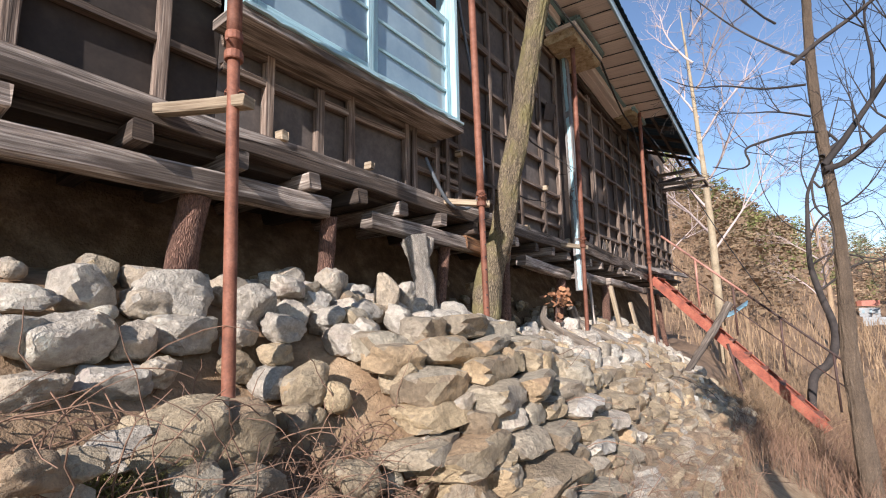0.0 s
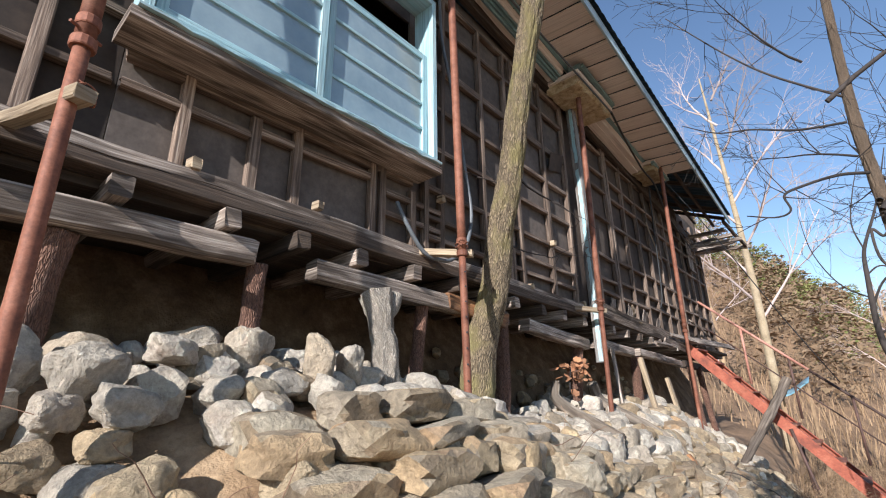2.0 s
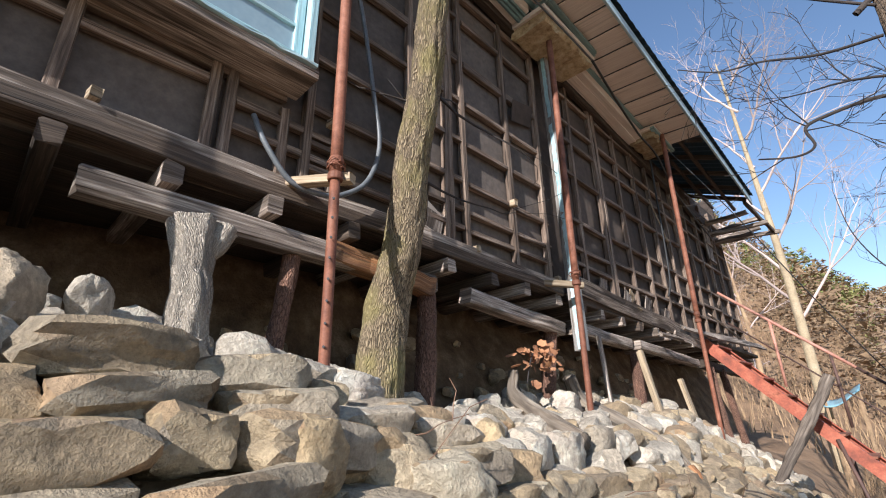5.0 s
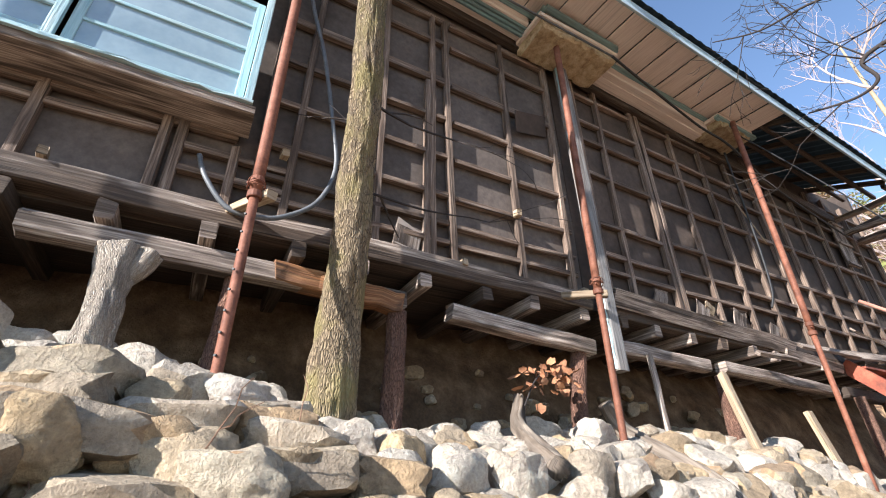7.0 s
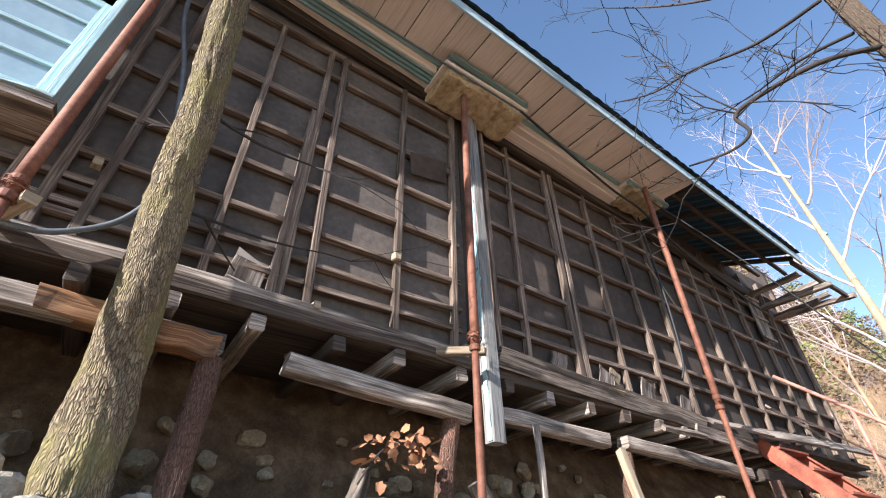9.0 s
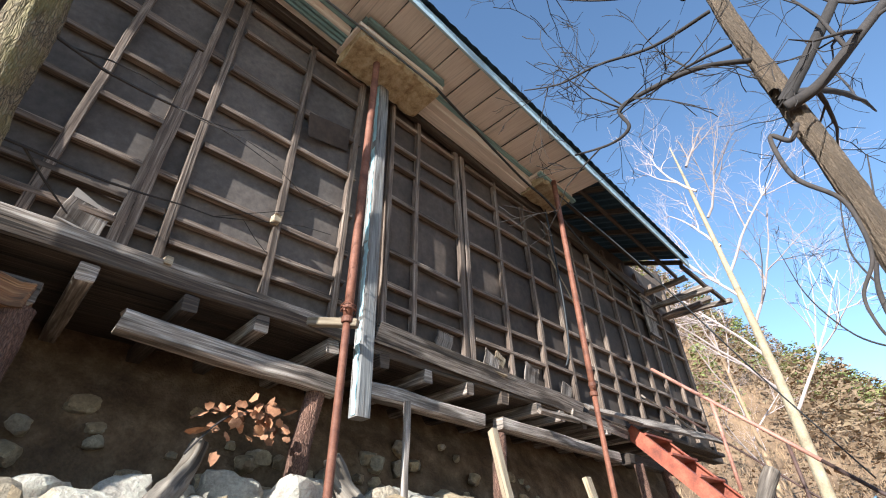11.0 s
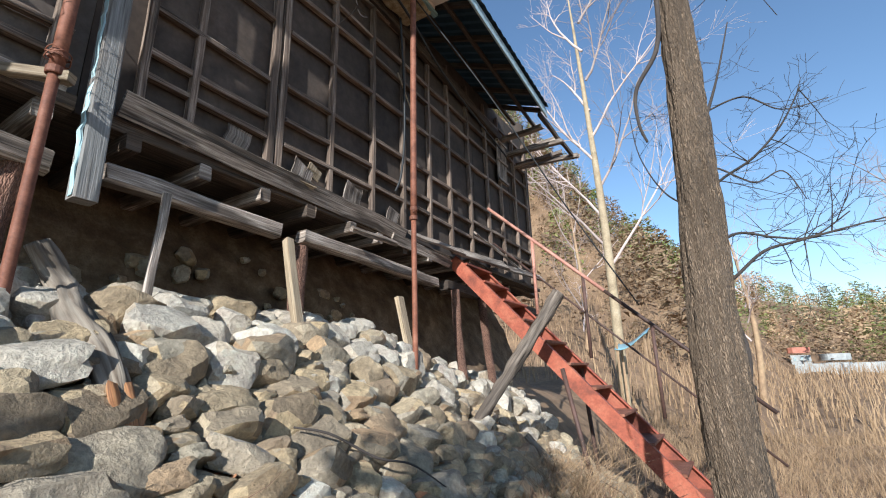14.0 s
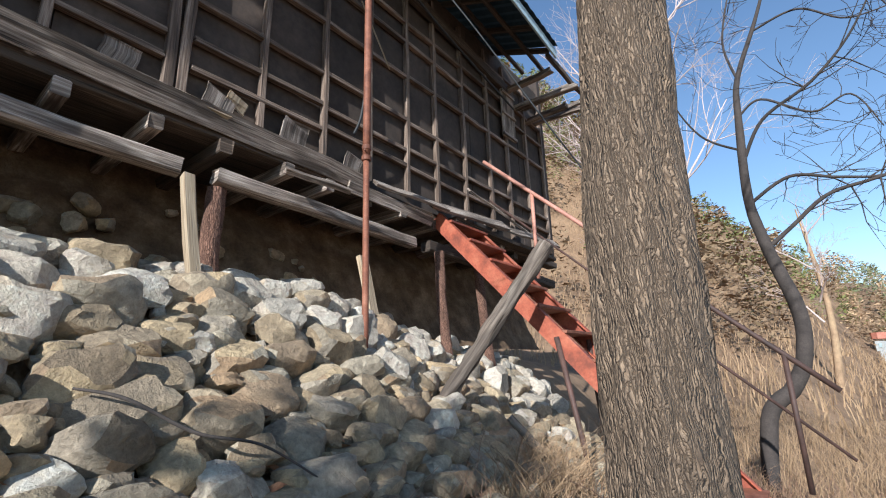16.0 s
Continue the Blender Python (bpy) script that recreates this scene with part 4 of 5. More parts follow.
TERRACE_BOULDERS = ((-1.90, 0.47, 1.39, 0.21, 0.28, 0.22, 8, 1), (-1.89, 0.34, 1.43, 0.16, 0.20, 0.15, 20, 1), (-2.06, 0.39, 1.54, 0.17, 0.22, 0.12, 0, 1), (-1.92, 0.67, 1.38, 0.16, 0.21, 0.16, -10, 1), (-2.01, 0.88, 1.40, 0.24, 0.31, 0.20, 12, 1), (-2.18, 0.91, 1.56, 0.34, 0.44, 0.27, 5, 1), (-1.97, 1.16, 1.53, 0.18, 0.24, 0.25, 30, 1), (-2.14, 1.47, 1.63, 0.19, 0.25, 0.14, 8, 1), (-1.89, 1.27, 1.42, 0.21, 0.27, 0.15, -6, 1), (-1.93, 1.09, 1.40, 0.13, 0.17, 0.15, 40, 1), (-1.86, 1.22, 1.30, 0.14, 0.18, 0.12, 0, 0))
FOOT_BOULDERS = ((-1.57, 0.69, 1.10, 0.28, 0.37, 0.26, 6, 0), (-1.85, 1.19, 1.18, 0.20, 0.25, 0.18, 14, 1), (-1.72, 1.29, 1.15, 0.19, 0.24, 0.24, -20, 0), (-1.78, 0.37, 1.27, 0.16, 0.21, 0.13, 4, 1), (-1.85, 0.60, 1.26, 0.21, 0.27, 0.14, 0, 1), (-1.83, 0.74, 1.28, 0.12, 0.15, 0.13, 33, 1), (-1.88, 1.05, 1.26, 0.13, 0.17, 0.15, 10, 0), (-1.33, 0.29, 1.14, 0.13, 0.17, 0.10, 9, 0), (-1.38, 0.39, 1.13, 0.11, 0.14, 0.08, -15, 0), (-1.41, 0.83, 0.95, 0.22, 0.28, 0.13, 3, 0), (-1.66, 1.19, 1.06, 0.15, 0.19, 0.14, 22, 0))
HEAD_BOULDERS = ((-2.02, 2.08, 1.60, 0.18, 0.24, 0.32, 50, 1), (-2.24, 1.84, 1.66, 0.18, 0.23, 0.26, 15, 1), (-1.99, 1.88, 1.50, 0.17, 0.22, 0.15, 0, 1), (-2.03, 2.29, 1.59, 0.15, 0.19, 0.24, 70, 1), (-1.29, 2.72, 1.13, 0.17, 0.22, 0.23, 10, 0), (-1.41, 2.95, 1.12, 0.22, 0.28, 0.21, -8, 0), (-1.57, 3.31, 1.19, 0.29, 0.37, 0.23, 15, 0), (-1.26, 3.17, 1.03, 0.26, 0.33, 0.19, -5, 0), (-1.81, 3.21, 1.35, 0.23, 0.30, 0.17, 20, 1), (-1.74, 2.72, 1.35, 0.16, 0.21, 0.13, 0, 1), (-1.63, 3.84, 1.14, 0.19, 0.25, 0.21, 30, 0))
for x, y, z, sx, sy, sz, rz, pale in TERRACE_BOULDERS + FOOT_BOULDERS + HEAD_BOULDERS:
    boulder(x, y, z, 0.85 * sx, 0.86 * sy, 0.84 * sz, rz, pale)
for k in range(90):
    y = rng.uniform(1.6, 8.6)
    z = 1.25 + 0.65 * rng.random() ** 1.7
    s = rng.uniform(0.04, 0.14)
    ob = lay(rng.choice(WALL_STONES), "bank_stone", None, -2.78 - 0.45 * (z - 1.3), y, z, s, s * 1.5, s, rng.uniform(-20, 20), rng.uniform(-20, 20), rng.uniform(0, 90))
    tagged(ob, "small brown stone stuck in the earth bank", "stone", "stones in the earth bank")


# ---- trees ----
def branch_out(bm, start, direction, length, radius, depth, rng, bend=0.25, lift=0.08, sides=6, shrink=0.62, kids=3, spread=0.8):
    pts, radii = [Vector(start)], [radius]
    d = Vector(direction).normalized()
    n = max(3, int(length / (0.16 if length < 2 else 0.3)))
    for i in range(n):
        d = (d + Vector((rng.gauss(0, bend), rng.gauss(0, bend), rng.gauss(0, bend) + lift)) * (1.6 / n)).normalized()
        pts.append(pts[-1] + d * length / n)
        radii.append(max(0.0025, radius * (1 - 0.75 * (i + 1) / n)))
    tube(bm, pts, radii, sides if depth > 1 else max(3, sides - 2), cap=False)
    if depth > 0:
        for k in range(kids):
            i = rng.randint(max(1, n // 4), n)
            side = Vector((rng.gauss(0, 1), rng.gauss(0, 1), rng.gauss(0.2, 0.8)))
            dd = (pts[i] - pts[i - 1]).normalized()
            side = (side - dd * side.dot(dd)).normalized()
            branch_out(bm, pts[i], dd + side * spread * rng.uniform(0.6, 1.3), length * shrink * rng.uniform(0.6, 1.1), radii[i] * 0.7, depth - 1, rng, bend, lift, sides, shrink, kids, spread)


def tree(name, label, trunk_pts, trunk_r, mat, twig_mat, limbs, seed, rough=0.1, sides=18, depth=3, kids=4, furrow=0.0, per=8):
    rng = random.Random(seed)
    t = thing(name, label, "tree")
    part("trunk", tube(B(), smooth_path(trunk_pts, per), trunk_r, sides, rough, furrow=furrow), mat, t, smooth=True)
    for p, d, length, r in limbs:
        bm = B()
        branch_out(bm, p, d, length, r, depth, rng, bend=0.42, kids=kids)
        part("limb", bm, twig_mat, t, smooth=True)
    return t


tree("bare_tree", "leafless tree with furrowed mossy bark beside the house wall", [(-2.36, 3.72, 1.15), (-2.25, 3.7, 1.78), (-2.08, 3.68, 2.2), (-1.95, 3.64, 2.7), (-1.8, 3.62, 3.2), (-1.68, 3.57, 3.65), (-1.42, 3.52, 4.6), (-1.15, 3.5, 5.6), (-0.7, 3.5, 7.5)],
     [0.16, 0.125, 0.11, 0.1, 0.095, 0.09, 0.085, 0.08, 0.06], M_BARK, M_TWIG, [((-1.8, 3.62, 3.15), (-0.25, 0.95, -0.02), 1.15, 0.011), ((-1.98, 3.65, 2.6), (-0.15, 0.95, 0.02), 1.2, 0.012), ((-1.85, 3.62, 3.0), (-0.2, -0.5, 0.3), 0.35, 0.008), ((-0.9, 3.5, 6.4), (0.8, 0.5, 0.6), 2.5, 0.04)], 3, depth=1, sides=56, furrow=0.012, per=22)
tree("bare_tree", "tall leafless tree with flaky brown bark by the path", [(0.47, 6.67, -0.95), (0.46, 6.7, -0.6), (0.454, 6.734, 0.2), (0.443, 6.775, 0.9), (0.48, 6.791, 1.6), (0.505, 6.8, 2.4), (0.483, 6.796, 3.3), (0.473, 6.744, 4.3), (0.6, 6.8, 6.5)],
     [0.13, 0.1, 0.087, 0.079, 0.068, 0.056, 0.055, 0.05, 0.03], M_BARK2, M_TWIG, [((0.46, 6.72, 3.1), (0.7, 0.3, 0.7), 2.4, 0.04), ((0.45, 6.72, 3.2), (0.3, 0.9, 0.5), 2.4, 0.03), ((0.4, 6.7, 3.7), (-0.8, 0.1, 0.55), 1.2, 0.013), ((0.3, 6.7, 4.4), (0.8, -0.1, 0.5), 2.0, 0.03), ((0.2, 6.75, 5.0), (-0.8, -0.5, 0.4), 1.3, 0.014)], 5, sides=72, furrow=0.009, per=30)
tree("young_tree", "slim dark crooked young tree in dry grass", [(0.05, 12.0, -0.95), (0.18, 12.00, 0.07), (0.43, 12.00, 0.38), (0.57, 12.00, 0.68), (0.61, 12.00, 1.14), (0.46, 12.00, 1.83), (0.38, 12.00, 2.42), (0.44, 12.00, 3.37), (0.51, 12.00, 3.90), (0.78, 12.00, 4.53), (0.97, 12.00, 5.03), (1.20, 12.00, 5.76)],
     [0.08, 0.078, 0.075, 0.073, 0.07, 0.06, 0.05, 0.04, 0.03, 0.022, 0.014, 0.008], M_TWIG, M_TWIG, [], 11, sides=14)
tree("birch_tree", "tall bare pale-barked tree behind the stair", [(-1.9, 17.1, -0.8), (-1.85, 17.1, 4), (-1.95, 17.1, 8), (-2.1, 17.1, 12)], [0.15, 0.11, 0.07, 0.02], M_PALEBARK, M_PINKTWIG,
     [((-1.88, 17.1, h), (math.cos(a), math.sin(a) * 0.5, 1.3), 4.6 - 0.22 * h, 0.042) for h, a in ((3.4, 0.3), (4, 3.0), (4.8, 2.9), (5.6, 0.6), (6.4, 3.6), (7.2, 6.0), (8, 2.5), (9, 0.1), (10, 3.2), (11, 1.0))], 21, sides=8, kids=5)
for k, (x, y, h) in enumerate(((7.5, 30, 9), (9.6, 33, 10), (-4.5, 24, 8), (1.2, 27, 6))):
    tree("distant_tree", "slender bare tree standing in the dry field", [(x, y, ground_z(x, y) - 0.2), (x + 0.2, y, h * 0.4), (x - 0.1, y, h)], [0.14, 0.1, 0.02], M_PALEBARK if k < 2 else M_SCRUB, M_PINKTWIG,
         [((x, y, h * q), (math.cos(k + q * 20), math.sin(k + q * 20), 1.1), h * 0.32, 0.035) for q in (0.3, 0.42, 0.52, 0.62, 0.72, 0.82)], 40 + k, sides=6, kids=4)


# an unseen evergreen added beyond the path, behind the walker, to shade the lower stones
def evergreen(x, y, base, r, top, seed):
    rng = random.Random(seed)
    t = thing("shade_evergreen", "unseen evergreen added to shade the lower stones", "tree")
    part("trunk", tube(B(), smooth_path([(x, y, ground_z(x, y) - 0.2), (x + 0.05, y, base), (x, y, top - 0.4)], 6), [0.12, 0.09, 0.03], 10, 0.1), M_BARK2, t, smooth=True)
    bm = B()
    for _ in range(430):
        e = rng.random()
        a = rng.uniform(0, 6.283)
        rr = r * math.sqrt(rng.random()) * math.sin(math.pi * min(1, 0.12 + 0.88 * e)) * (1 + 0.25 * noise.noise(Vector((math.cos(a) * 2, math.sin(a) * 2, e * 4))))
        c = Vector((x + math.cos(a) * rr, y + math.sin(a) * rr, base + (top - base) * e))
        bm.faces.new([bm.verts.new(c + Vector((rng.gauss(0, 0.09), rng.gauss(0, 0.09), rng.gauss(0, 0.07)))) for _ in range(3)])
    ob = part("crown", bm, M_PINE, t)
    ob["kind"] = "stuff"


evergreen(1.05, 0.15, 3.2, 0.5, 4.9, 61)

# ---- dry grass, brush and field ----
def blades(points, mat, name, label, hgt, wid, rng, lean=0.35, seg=3):
    bm = B()
    for x, y, z in points:
        h = hgt * rng.uniform(0.5, 1.3)
        a = rng.uniform(0, 2 * math.pi)
        dx, dy = math.cos(a) * lean * h * rng.uniform(0.2, 1.2), math.sin(a) * lean * h * rng.uniform(0.2, 1.2)
        b = rng.uniform(0, math.pi)
        wx, wy = math.cos(b) * wid, math.sin(b) * wid
        prev = None
        for i in range(seg + 1):
            t = i / seg
            c = Vector((x + dx * t * t, y + dy * t * t, z + h * (t - 0.25 * lean * t * t)))
            w = 1 - 0.8 * t
            pair = (bm.verts.new(c + Vector((wx * w, wy * w, 0))), bm.verts.new(c - Vector((wx * w, wy * w, 0))))
            if prev:
                bm.faces.new((prev[0], prev[1], pair[1], pair[0]))
            prev = pair
    ob = part(name, bm, mat)
    return tagged(ob, label, "dry grass", kind="stuff")


rng = random.Random(31)
def scatter(n, x0, x1, y0, y1, keep=None):
    out = []
    while len(out) < n:
        x, y = rng.uniform(x0, x1), rng.uniform(y0, y1)
        if keep is None or keep(x, y):
            out.append((x, y, ground_z(x, y) - 0.01))
    return out


blades(scatter(16000, -1.5, 7, 7.5, 19, lambda x, y: x > -0.4 or y > 11.5), M_STRAW, "dry_grass", "tall straw-coloured dry winter grass", 0.42, 0.005, rng, 0.8)
blades(scatter(9000, -12, 25, 18, 45), M_STRAW, "dry_reeds", "straw-coloured field of dead reeds", 0.8, 0.02, rng)
blades(scatter(9000, -0.7, 3.5, 6.0, 12.0, lambda x, y: x > -0.3 or y < 9), M_BRUSH, "dead_weeds", "brown dead weeds at the foot of the stones", 0.4, 0.004, rng, 0.7)
blades(scatter(1600, -1.3, -0.3, -0.5, 5), M_BRUSH, "dead_weeds", "brown dead weeds at the foot of the wall", 0.25, 0.003, rng, 0.9)


# ---- wooded hills ----
def clumps(n, x0, x1, y0, y1, mat, name, label, size, rng, tall=1.3, keep=None, leafy=0.095, count=70):
    bm = B()
    k = 0
    while k < n:
        x, y = rng.uniform(x0, x1), rng.uniform(y0, y1)
        if keep and not keep(x, y):
            continue
        k += 1
        z = ground_z(x, y)
        s = size * rng.uniform(0.5, 1.3)
        for j in range(count):
            a, e = rng.uniform(0, 6.283), rng.uniform(0, 1)
            r = s * 0.55 * (1 - 0.75 * e) * rng.uniform(0.3, 1)
            c = Vector((x + math.cos(a) * r, y + math.sin(a) * r, z + s * tall * (0.1 + 0.9 * e)))
            q = s * leafy
            p = [c + Vector((rng.gauss(0, q), rng.gauss(0, q), rng.gauss(0, q * 0.6))) for _ in range(3)]
            bm.faces.new([bm.verts.new(v) for v in p])
    ob = part(name, bm, mat)
    return tagged(ob, label, "woods", kind="stuff")


clumps(1000, -60, 0, 24, 90, M_SCRUB, "bare_woods", "brown leafless woods on the hillside", 3.2, rng, 1.2, leafy=0.034, count=260)
clumps(500, -60, 2, 34, 100, M_PINE, "pine_woods", "green pines among bare woods on the hillside", 3.0, rng, 1.4, leafy=0.036, count=280)
clumps(1000, -10, 110, 53, 190, M_SCRUB, "bare_woods", "brown leafless woods on the far ridge", 3.4, rng, 1.0, leafy=0.036, count=200)
# ridge pines take the paler needles with haze in their colour
clumps(750, -10, 110, 58, 190, M_HAZEPINE, "pine_woods", "green pines on the far ridge, paled for haze", 3.4, rng, 1.1, leafy=0.036, count=200)
clumps(200, 2, 45, 47, 72, M_SCRUB, "bare_woods", "brown leafless thicket at the foot of the ridge", 2.4, rng, 1.0, leafy=0.045, count=150)
clumps(90, 2, 45, 50, 75, M_PINE, "pine_woods", "green young pines at the foot of the ridge", 2.6, rng, 1.1, leafy=0.045, count=150)

# ---- small things ----
def log(pts, radii, mat, name, label, rough=0.2):
    ob = part(name, tube(B(), smooth_path(pts, 12), radii, 28, rough, furrow=0.14 * max(radii)), mat, smooth=True)
    return tagged(ob, label, "log")


log([(-2.26, 5.72, 1.54), (-2.22, 5.83, 1.34), (-1.82, 5.77, 1.13), (-1.59, 5.79, 0.98), (-1.47, 5.80, 0.85), (-1.43, 5.80, 0.79)], [0.05, 0.06, 0.065, 0.06, 0.055, 0.05], M_GREYLOG, "fallen_log", "grey crooked log lying down the stones", 0.3)
log([(-1.47, 5.80, 0.85), (-1.43, 5.80, 0.79), (-1.38, 5.82, 0.70)], [0.06, 0.075, 0.05], M_ROT, "rotten_log_end", "crumbling orange rotten log end on stones", 0.6)
log([(-2.30, 4.98, 1.55), (-2.26, 4.92, 1.38), (-1.89, 4.73, 1.20), (-1.58, 4.61, 1.08)], [0.035, 0.05, 0.06, 0.055], M_GREYLOG, "fallen_log", "grey broken branch log lying on pale stones", 0.3)
log([(-1.58, 8.72, 0.36), (-1.4, 8.88, 0.68), (-1.2, 9.0, 1.0), (-1.02, 9.13, 1.3), (-0.85, 9.26, 1.6)], [0.05, 0.052, 0.056, 0.055, 0.066], M_DARKLOG, "leaning_log", "dark weathered log leaning against the steel stair", 0.35)
log([(-1.3, 9.3, 0.3), (-1.0, 9.4, -0.05), (-0.7, 9.5, -0.4)], [0.03, 0.035, 0.03], M_GREYLOG, "fallen_branch", "thin dead branch lying on stones", 0.2)
log([(-1.3, 6.5, 0.66), (-1.18, 6.62, 0.62), (-1.05, 6.8, 0.5), (-0.98, 7.0, 0.44), (-0.9, 7.2, 0.3)], [0.004, 0.006, 0.006, 0.005, 0.003], M_TWIG, "fallen_branch", "dark stick lying across the stones", 0.1)


def hose(pts, r, mat, name, label, category="cable"):
    return tagged(part(name, tube(B(), smooth_path(pts, 6), r, 10), mat, smooth=True), label, category)


hose([(-2.2, 3.22, 4.9), (-2.2, 3.25, 4.39), (-2.2, 3.4, 3.84), (-2.2, 3.52, 3.23), (-2.19, 3.57, 2.86), (-2.18, 3.48, 2.57), (-2.17, 3.3, 2.41), (-2.17, 3.16, 2.37), (-2.19, 3.0, 2.4), (-2.22, 2.86, 2.58), (-2.26, 2.8, 2.74)], 0.015, M_CABLE, "grey_hose", "grey plastic conduit hanging on the wall")
hose([(-1.95, 2.6, 5.42), (-1.9, 4.2, 5.2), (-1.82, 5.5, 5.03), (-1.8, 6.2, 4.98)], 0.011, M_CABLE, "eave_cable", "pale cable slung under the eave")
hose([(-1.8, 6.2, 4.98), (-1.9, 7.0, 4.93), (-1.96, 7.8, 4.82), (-1.94, 8.3, 4.7), (-2.1, 9.5, 4.55), (-2.2, 11.5, 4.35)], 0.014, M_BLACK, "eave_cable", "black cable slung under the eave")
hose([(-1.85, 8.35, 4.85), (-1.35, 9.0, 3.85), (-0.8, 9.7, 2.6), (-0.3, 10.34, 1.55)], 0.008, M_BLACK, "slack_cable", "thin black cable running down to the stair rail")
hose([(-2.05, 8.35, 4.7), (-2.12, 8.5, 4.0), (-2.15, 8.55, 3.4), (-2.16, 8.5, 2.9), (-2.2, 8.45, 2.7)], 0.012, M_BLACK, "hanging_cable", "black cable hanging down the lattice wall")
hose([(-2.24, 8.55, 4.2), (-2.2, 8.9, 3.6)], 0.009, M_PLANK, "loose_lath", "pale loose lath hanging on the wall", "lath")

# wire bindings on the props
for p, q in (((-1.79, 0.945, 2.37), 0.045), ((-2.01, 5.583, 2.36), 0.05), ((-1.94, 3.117, 2.4), 0.045)):
    c = Vector(p)
    pts = [c + Vector((math.cos(a * 0.9) * q, math.sin(a * 0.9) * q, 0.012 * math.sin(a * 2.3) + 0.002 * a)) for a in range(22)]
    hose(pts, 0.0028, M_RUST, "binding_wire", "rusty binding wire round a prop and plank", "wire")

# hole pattern of the second prop
for i in range(9):
    z = 1.42 + i * 0.1
    y, x = 3.112 - 0.02, -1.92 + 0.021
    o = part("prop_hole", tube(B(), [(x - 0.003, y + 0.002, z), (x + 0.004, y - 0.004, z)], 0.006, 8), M_BLACK, bpy.data.objects["steel_prop.001"])


# a dead oak spray below the floor
spray = thing("dead_leaf_spray", "dead oak branch with curled rusty brown leaves", "dead leaves")
part("twig", tube(B(), smooth_path([(-2.1, 4.86, 1.45), (-2.15, 5.0, 1.62), (-2.2, 5.15, 1.7), (-2.2, 5.3, 1.66)], 5), 0.005, 6), M_TWIG, spray)
lr = random.Random(5)
def leaf(name, parent, c, s, mat):
    bm = B()
    a = lr.uniform(0, 6.28)
    d = Vector((math.cos(a), math.sin(a), lr.uniform(-1.2, 0.3))).normalized()
    w = d.cross(Vector((lr.gauss(0, 1), lr.gauss(0, 1), lr.gauss(0, 1)))).normalized()
    u = d.cross(w)
    rows = []
    for t, q in ((0, 0.05), (0.25, 0.32), (0.5, 0.26), (0.75, 0.34), (1, 0.03)):
        m = Vector(c) + d * s * t + u * s * 0.25 * t * t
        rows.append([bm.verts.new(m - w * s * q + u * s * 0.14 * q * 3), bm.verts.new(m), bm.verts.new(m + w * s * q + u * s * 0.14 * q * 3)])
    for p, q in zip(rows, rows[1:]):
        bm.faces.new((p[0], p[1], q[1], q[0]))
        bm.faces.new((p[1], p[2], q[2], q[1]))
    return part(name, bm, mat, parent, smooth=True)


for i in range(52):
    t = lr.random()
    leaf("leaf", spray, (-2.17 + lr.gauss(0, 0.04), 4.95 + 0.4 * t + lr.gauss(0, 0.03), 1.62 + 0.08 * math.sin(t * 3) + lr.gauss(0, 0.05)), lr.uniform(0.045, 0.095), M_DRYLEAF)

# leaf litter in the hollows of the stones
bm = B()
for i in range(420):
    cx, cy = lr.choice(((-1.15, 6.35), (-1.0, 7.4), (-1.0, 7.0), (-0.9, 6.2), (-1.15, 1.3), (-1.2, 7.9), (-1.1, 0.9), (-1.3, 6.9)))
    x, y = cx + lr.gauss(0, 0.13), cy + lr.gauss(0, 0.18)
    z = ground_z(x, y, False) + lr.uniform(0.04, 0.13)
    s = lr.uniform(0.02, 0.055)
    n1 = Vector((lr.gauss(0, 1), lr.gauss(0, 1), lr.gauss(0, 0.4))).normalized()
    n2 = n1.cross(Vector((lr.gauss(0, 0.4), lr.gauss(0, 0.4), 1))).normalized()
    c = Vector((x, y, z))
    bm.faces.new([bm.verts.new(c + v) for v in (n1 * s, n2 * s * 0.5, -n1 * s, -n2 * s * 0.5)])
tagged(part("leaf_litter", bm, M_DRYLEAF), "scattered dry brown leaves between stones", "leaves", kind="stuff")

# grass tuft and twiggy litter by the first boulders
gr = random.Random(8)
def tuft(cx, cy, n, mat, h, name, label, spread=0.07, wid=0.0022):
    pts = [(cx + gr.gauss(0, spread), cy + gr.gauss(0, spread), ground_z(cx, cy) + 0.0) for _ in range(n)]
    return blades(pts, mat, name, label, h, wid, gr, 1.1, 5)


tuft(-1.5, 0.52, 380, M_GREENGRASS, 0.12, "grass_tuft", "small tuft of green and yellow grass")
tuft(-1.46, 0.57, 260, M_STRAW, 0.11, "grass_tuft", "small tuft of green and yellow grass", 0.09)
for cx, cy in ((-1.2, 0.15), (-1.25, 0.65), (-1.15, 1.05), (-1.05, 1.6), (-0.95, 2.6), (-0.9, 3.3)):
    tuft(cx, cy, 260, M_BRUSH, 0.24, "dead_weeds", "tangle of thin brown dead weeds", 0.17, 0.0018)
for cx, cy in ((-0.75, 8.4), (-0.6, 8.9), (-0.9, 8.8), (-0.3, 8.2), (-1.0, 9.2)):
    tuft(cx, cy, 260, M_STRAW, 0.5, "dry_grass_clump", "clump of pale dry grass beside the stair", 0.16, 0.004)

